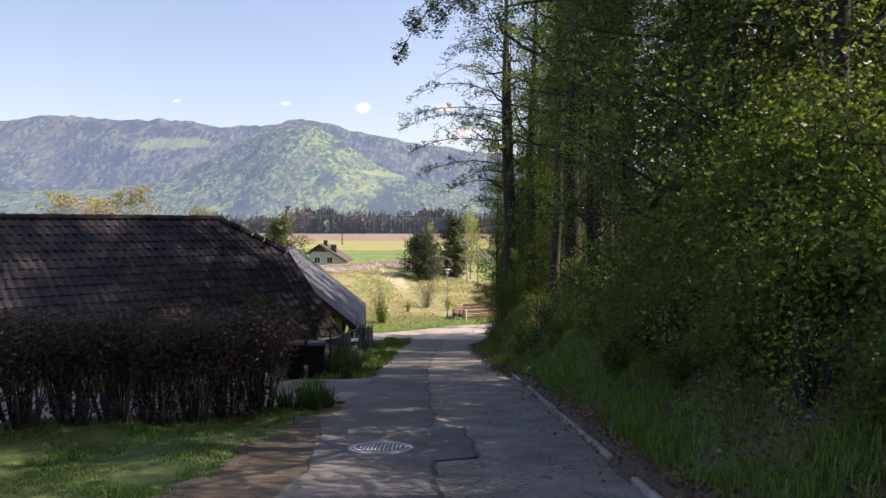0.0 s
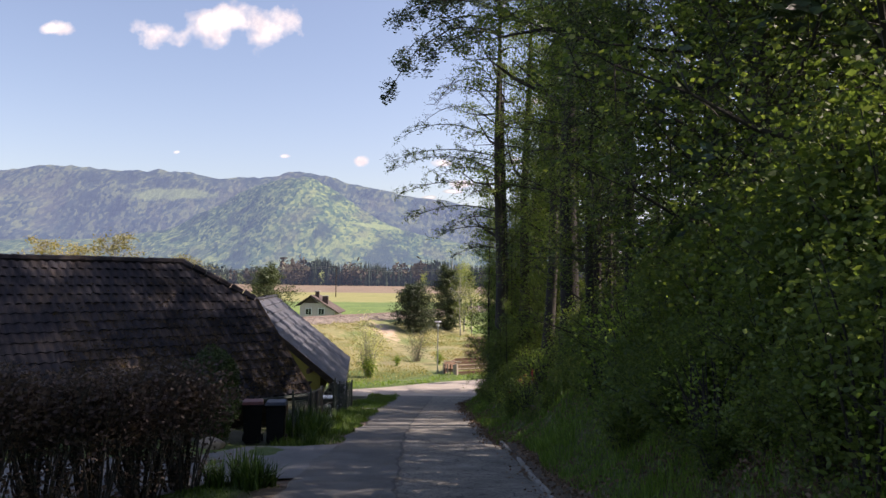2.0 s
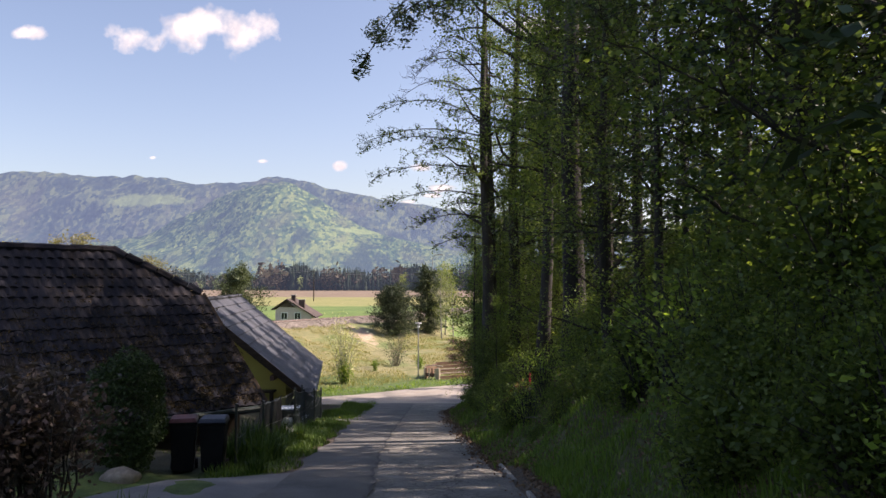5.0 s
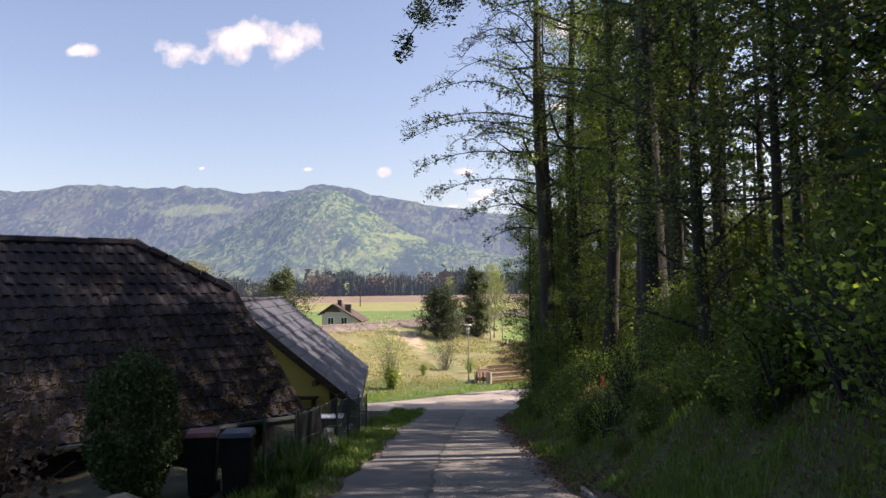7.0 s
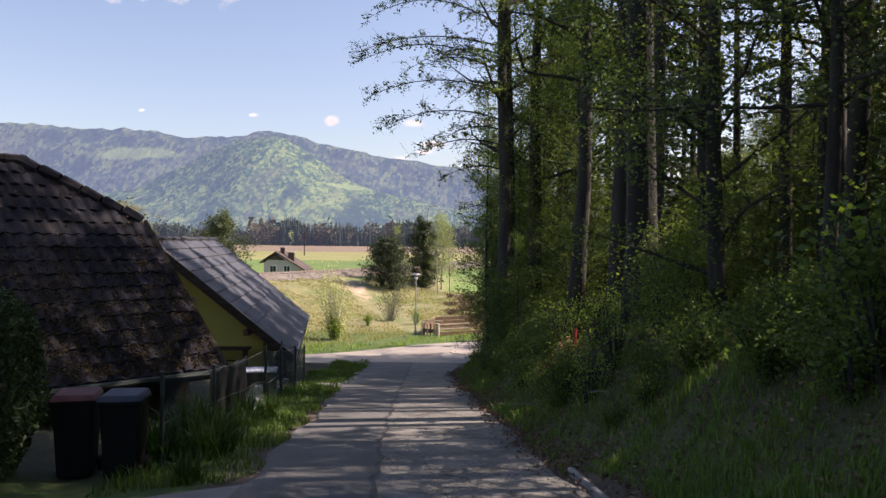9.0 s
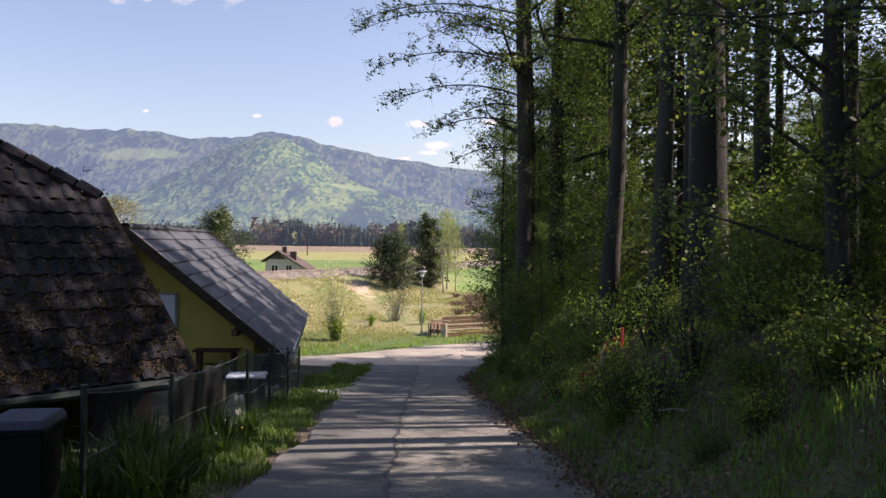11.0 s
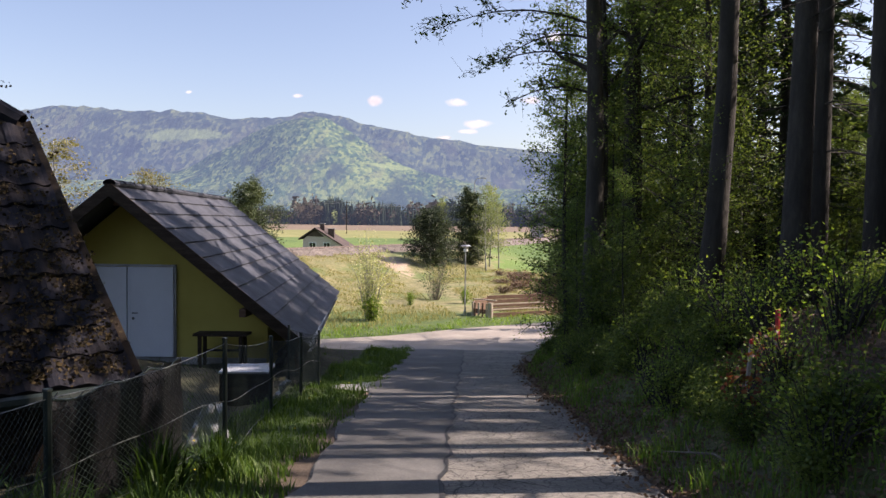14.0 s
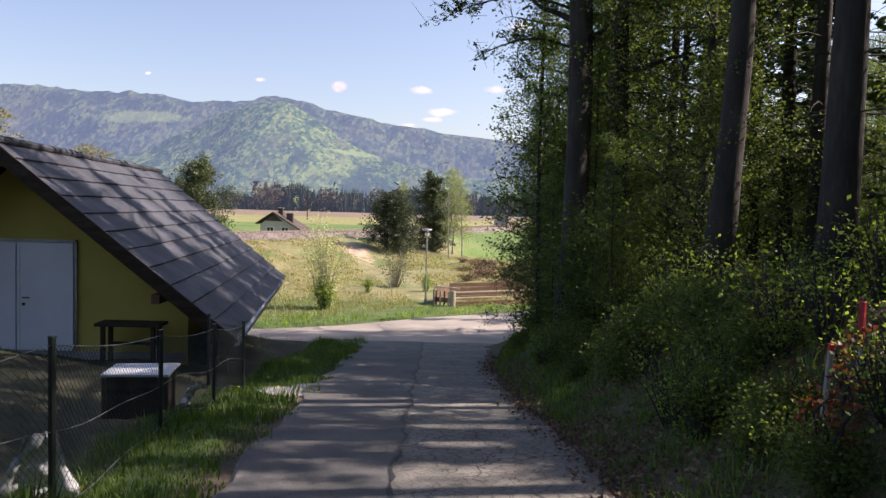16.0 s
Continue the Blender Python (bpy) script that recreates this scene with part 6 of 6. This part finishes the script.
for a, b in zip(ends, ends[1:]):
    for o in (-1.0, 0.0, 1.0):
        bm = bmesh.new()
        pts = [a.lerp(b, s) + Vector((o, 0, -1.3 * 4 * s * (1 - s) + (0.5 if o == 0 else 0))) for s in np.linspace(0, 1, 13)]
        add_tube(bm, pts, [0.035] * 13, 4)
        tagged(part("power_line", bm, WIRE), "thin power line strung between poles", "cable", "power lines")

# ---- far woods ----


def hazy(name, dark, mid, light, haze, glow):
    """Far-tree leaves with the air's bluish haze added as emission."""
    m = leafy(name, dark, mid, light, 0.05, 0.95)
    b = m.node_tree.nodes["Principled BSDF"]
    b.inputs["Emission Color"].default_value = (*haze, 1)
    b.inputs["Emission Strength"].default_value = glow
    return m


def far_woods(name, n, x0, x1, y0, y1, h0, h1, spruce_share, material, seed, label):
    """A belt of pointed spruces and rounded broadleaf heads at the edge of the fields."""
    rng = np.random.default_rng(seed)
    vs, fs = [], []
    for k in range(n):
        x, y = rng.uniform(x0, x1), rng.uniform(y0, y1)
        g0 = gz(x, y)
        h = rng.uniform(h0, h1) * (0.82 + 0.22 * math.sin(x * 0.09 + seed) * math.sin(x * 0.031 + 2))
        if rng.random() < spruce_share:
            w = h * rng.uniform(0.09, 0.15)
            o = len(vs)
            lv = 7
            for q in range(lv):
                f = q / lv
                for u in range(7):
                    r_ = w * (1 - f) * rng.uniform(0.7, 1.25) * (1.0 if q % 2 else 0.72)
                    vs.append((x + r_ * math.cos(u * 0.898), y + r_ * math.sin(u * 0.898), g0 + h * f))
            vs.append((x, y, g0 + h))
            for q in range(lv - 1):
                for u in range(7):
                    a, b = o + 7 * q + u, o + 7 * q + (u + 1) % 7
                    fs.append((a, b, b + 7, a + 7))
            for u in range(7):
                fs.append((o + 7 * (lv - 1) + u, o + 7 * (lv - 1) + (u + 1) % 7, o + 7 * lv))
        else:
            h *= 0.85
            w = h * rng.uniform(0.22, 0.36)
            heads = rng.normal(0, 1, (5, 3)) * (w * 0.45, w * 0.45, h * 0.15) + (x, y, g0 + h * 0.62)
            for q in range(46):
                c = heads[q % 5] + rng.normal(0, 1, 3) * (w * 0.3, w * 0.3, h * 0.13)
                if q > 40:
                    c = np.array((x + rng.normal(0, 0.4), y, g0 + h * 0.06 * (q - 40)))
                a, b = rng.normal(0, 1, (2, 3)) * h * 0.055
                o = len(vs)
                vs += [tuple(c - a), tuple(c - b), tuple(c + a), tuple(c + b)]
                fs.append((o, o + 1, o + 2, o + 3))
    ob = part(name, mesh_from(name, vs, fs, material))
    return tagged(ob, label, "woodland", kind="stuff")


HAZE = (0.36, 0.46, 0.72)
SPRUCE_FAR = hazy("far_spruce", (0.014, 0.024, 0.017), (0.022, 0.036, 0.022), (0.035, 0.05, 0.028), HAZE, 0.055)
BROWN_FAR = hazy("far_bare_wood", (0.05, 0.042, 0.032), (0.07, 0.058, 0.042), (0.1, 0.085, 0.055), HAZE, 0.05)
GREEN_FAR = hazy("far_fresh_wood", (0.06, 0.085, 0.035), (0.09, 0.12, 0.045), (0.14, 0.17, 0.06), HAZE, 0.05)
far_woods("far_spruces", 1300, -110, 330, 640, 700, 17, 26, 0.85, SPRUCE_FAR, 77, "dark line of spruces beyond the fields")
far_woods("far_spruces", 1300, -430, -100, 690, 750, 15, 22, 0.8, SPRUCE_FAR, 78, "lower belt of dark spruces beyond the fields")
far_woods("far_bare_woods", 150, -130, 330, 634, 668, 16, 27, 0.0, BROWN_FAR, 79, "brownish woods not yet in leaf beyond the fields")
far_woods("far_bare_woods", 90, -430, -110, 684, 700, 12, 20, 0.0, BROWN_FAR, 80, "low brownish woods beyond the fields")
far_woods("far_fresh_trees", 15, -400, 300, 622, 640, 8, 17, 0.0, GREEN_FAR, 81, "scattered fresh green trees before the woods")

# ---- clouds ----


def cloud_material():
    m, nt, b, out = shader("cloud")
    tc = nt.nodes.new("ShaderNodeTexCoord").outputs["Generated"]
    oi = nt.nodes.new("ShaderNodeObjectInfo").outputs["Random"]
    pos = coords(nt)
    n1 = noise_tex(nt, pos, 0.0058, 7, 0.52)
    sb = nt.nodes.new("ShaderNodeVectorMath")
    sb.operation = 'SUBTRACT'
    sb.inputs[1].default_value = (0.5, 0.5, 0.5)
    nt.links.new(tc, sb.inputs[0])
    mu = nt.nodes.new("ShaderNodeVectorMath")
    mu.operation = 'MULTIPLY'
    mu.inputs[1].default_value = (2.0, 0.0, 2.0)
    nt.links.new(sb.outputs[0], mu.inputs[0])
    ln = nt.nodes.new("ShaderNodeVectorMath")
    ln.operation = 'LENGTH'
    nt.links.new(mu.outputs[0], ln.inputs[0])
    k = nt.nodes.new("ShaderNodeMath")
    k.operation = 'MULTIPLY_ADD'
    nt.links.new(n1, k.inputs[0])
    k.inputs[1].default_value = 1.75
    nt.links.new(ln.outputs["Value"], k.inputs[2])
    dv = nt.nodes.new("ShaderNodeMath")
    dv.operation = 'MULTIPLY_ADD'
    nt.links.new(k.outputs[0], dv.inputs[0])
    dv.inputs[1].default_value = 1.0
    dv.inputs[2].default_value = -0.74
    fac = ramp(nt, dv.outputs[0], [(0.34, (0.95, 0.95, 0.95)), (0.72, (0, 0, 0))])
    em = nt.nodes.new("ShaderNodeEmission")
    nt.links.new(ramp(nt, noise_tex(nt, pos, 0.009, 4), [(0.35, (0.66, 0.65, 0.68)), (0.6, (0.92, 0.87, 0.82))]), em.inputs[0])
    em.inputs[1].default_value = 0.8
    tr = nt.nodes.new("ShaderNodeBsdfTransparent")
    ms = nt.nodes.new("ShaderNodeMixShader")
    nt.links.new(fac, ms.inputs[0])
    nt.links.new(tr.outputs[0], ms.inputs[1])
    nt.links.new(em.outputs[0], ms.inputs[2])
    nt.links.new(ms.outputs[0], out.inputs[0])
    return m


CLOUD = cloud_material()


def cloud(x, z, w, h, y=3900):
    bm = bmesh.new()
    n = 4
    for i in range(n):
        for j in range(n):
            q = [((i + a) / n - 0.5, 12 * math.cos((i + a) * 0.8), (j + b) / n - 0.5) for a, b in ((0, 0), (1, 0), (1, 1), (0, 1))]
            bm.faces.new([bm.verts.new((u * w, v, t * h)) for u, v, t in q])
    bmesh.ops.remove_doubles(bm, verts=bm.verts, dist=0.1)
    ob = part("backdrop_cloud", bm, CLOUD)
    ob.matrix_basis = pose(x, y, z)
    return tagged(ob, "white cumulus cloud far off in the sky", "cloud", kind="structure")


cloud(-1440, 1262, 680, 290)
cloud(-1190, 1278, 860, 430, 3905)
cloud(-960, 1315, 760, 430, 3910)
cloud(-2000, 1270, 330, 120)
cloud(-1347, 640, 80, 36)
cloud(-798, 624, 100, 38)
cloud(-404, 602, 120, 75)
cloud(18, 596, 230, 90)
cloud(115, 492, 270, 85)
cloud(60, 452, 190, 50)
cloud(390, 611, 260, 90)
cloud(500, 925, 280, 120)
cloud(-60, 420, 190, 40)
cloud(760, 1330, 900, 330)

# ---- grass, weeds and leaf litter ----


def grass(name, n, area, hmin, hmax, material, seed, label, keep=None, width=0.006):
    """Bent blades scattered over an area."""
    rng = np.random.default_rng(seed)
    x = rng.uniform(area[0], area[1], n)
    y = area[2] + (area[3] - area[2]) * rng.random(n)
    if keep is not None:
        k = keep(x, y, rng)
        x, y = x[k], y[k]
    n = len(x)
    z = ground(x, y)
    az = rng.uniform(0, 6.283, n)
    clumps = 0.6 + 0.5 * np.sin(x * 3.1 + 2 * np.sin(y * 1.9)) * np.sin(y * 2.7)
    h = rng.uniform(hmin, hmax, n) * np.clip(clumps, 0.35, 1.2)
    bend = h * rng.uniform(0.1, 0.7, n)
    w = width * rng.uniform(0.7, 1.5, n)
    dx, dy = np.cos(az), np.sin(az)
    v = np.empty((n, 5, 3))
    for i, (s, k) in enumerate(((0, 1), (0, -1), (0.55, -0.8), (0.55, 0.8), (1.0, 0))):
        off = bend * s ** 2
        v[:, i, 0] = x + dx * off - dy * w * k
        v[:, i, 1] = y + dy * off + dx * w * k
        v[:, i, 2] = z - 0.01 + h * (s - 0.15 * s ** 2)
    me = bpy.data.meshes.new(name)
    me.vertices.add(5 * n)
    me.vertices.foreach_set("co", v.reshape(-1))
    base = np.arange(n) * 5
    loops = np.stack([base, base + 1, base + 2, base + 3, base + 3, base + 2, base + 4], 1).reshape(-1)
    starts = np.stack([np.arange(n) * 7, np.arange(n) * 7 + 4], 1).reshape(-1)
    me.loops.add(7 * n)
    me.loops.foreach_set("vertex_index", loops.astype(np.int32))
    me.polygons.add(2 * n)
    me.polygons.foreach_set("loop_start", starts.astype(np.int32))
    me.update(calc_edges=True)
    me.validate()
    me.materials.append(material)
    return tagged(part(name, me), label, "grass", kind="stuff")


def left_ok(x, y, rng):
    drive = (y > 12.9 + 0.33 * (x + 1.7)) & (y < 18.5) & (x > -12)
    dirt = (x > -2.5) & (y < 11) & (rng.random(len(x)) < np.clip((x + 2.6) * 2.2, 0, 1))
    gravel = (y > 31.2) & (y < 33) & (x > -2.6) & (rng.random(len(x)) < 0.8)
    return ~drive & ~dirt & ~gravel & (x < -1.8 + 0.12 * np.sin(y * 3)) & ~((x < -3.4) & (y > 19) & (rng.random(len(x)) < 0.4))


grass("verge_grass", 26000, (-3.3, -1.7, 17.5, 46), 0.08, 0.27, GRASS, 101, "long green grass along the fence", left_ok)
grass("lawn_grass", 44000, (-6.6, -1.7, 4.5, 13.2), 0.03, 0.1, GRASS, 102, "short lawn grass before the hedge", left_ok, 0.005)
grass("yard_grass", 5000, (-8, -3.0, 20, 46), 0.05, 0.16, GRASS, 103, "grass of the yard inside the fence", left_ok)


RIGHT_Y = np.arange(0, 50, 0.25)
RIGHT_X = np.array([right_edge(float(v)) for v in RIGHT_Y])


def bank_ok(x, y, rng):
    thin = rng.random(len(x)) < np.where(y > 19, 0.4, np.clip(1.5 - 0.75 * (x - 2.4), 0.15, 1))
    return thin & (x > np.interp(y, RIGHT_Y, RIGHT_X) + np.where(y < 19, 0.3, 0.08)) & (y < np.interp(x, NEAR_X, NEAR_Y) - 0.2) & bank_part(x, y, rng)


def bank_part(x, y, rng):
    return rng.random(len(x)) < np.clip(1.25 - 0.22 * (x - 1.6) * 1.6, 0.12, 1) * np.clip((x - 1.3) / 0.6, 0.2, 1)


grass("bank_grass", 150000, (1.35, 4.4, 3.5, 47), 0.08, 0.32, GRASS_BANK, 104, "rough shaded grass on the wooded bank", bank_ok)


def far_ok(x, y, rng):
    return y > np.interp(x, FAR_X, FAR_Y) + 0.15 + 0.25 * np.sin(x * 1.7)


grass("far_verge_grass", 30000, (-24, 14, 44, 62), 0.12, 0.34, GRASS_BRIGHT, 105, "bright sunlit grass beyond the crossing road", lambda x, y, r: far_ok(x, y, r) & (y < np.interp(x, FAR_X, FAR_Y) + 3.2 + np.sin(x * 0.9)), 0.016)
grass("dry_slope_grass", 120000, (-26, 22, 51, 96), 0.12, 0.4, GRASS_DRY, 106, "pale dry grass on the railway slope", lambda x, y, r: (y > np.interp(x, FAR_X, FAR_Y) + 2.6) & (y < np.interp(x, RAIL_X, RAIL_Y) - 4) & (np.abs(x + 6.9 - (96.5 - y) * 0.21) > 1.3) & (np.sin(x * 0.7 + 2 * np.sin(y * 0.3)) + np.sin(y * 0.55 - x * 0.3) + 1.2 * (r.random(len(x)) - 0.5) > -1.0), 0.013)


def litter(n, seed, where=None):
    """Dry fallen leaves lying along the edging and over the bank."""
    rng = np.random.default_rng(seed)
    y = rng.uniform(3, 44, n)
    edge = np.interp(y, RIGHT_Y, RIGHT_X)
    x = np.concatenate([edge[:n // 3] + rng.normal(0.16, 0.2, n // 3), rng.uniform(1.7, 6.5, n - n // 3)])
    if where is not None:
        x, y = rng.uniform(where[0], where[1], n), rng.uniform(where[2], where[3], n)
        edge = np.interp(y, RIGHT_Y, RIGHT_X)
    ok = (x > edge - 0.35) & ~((y < 19) & (x < 1.95) & (rng.random(n) < 0.8))
    x, y, edge = x[ok], y[ok], edge[ok]
    c = np.stack([x, y, np.where(x < edge + 0.02, lane_z(y) + 0.05, ground(x, y) + 0.02) + 0.02 * rng.random(len(x))], 1)
    ob = part("leaf_litter", leaf_mesh("leaf_litter", c, 0.027, LEAF_DEAD, rng, 0.25, 0.62))
    return tagged(ob, "brown fallen leaves on the wooded bank", "leaves", kind="stuff")


litter(36000, 107)
litter(16000, 109, (2.5, 6.0, 3.5, 12))
litter(14000, 110, (2.0, 6.0, 19, 33))
fl = []
rng = np.random.default_rng(108)
for _ in range(14):
    x, y = rng.uniform(-3.0, -1.95), rng.uniform(22, 33)
    fl.append((x, y, gz(x, y) + rng.uniform(0.12, 0.3)))
tagged(part("dandelions", leaf_mesh("dandelions", np.array(fl), 0.017, YELLOW_FLOWER, rng, 0.3, 0.9)), "small yellow dandelion flowers in the verge", "flower", kind="stuff")
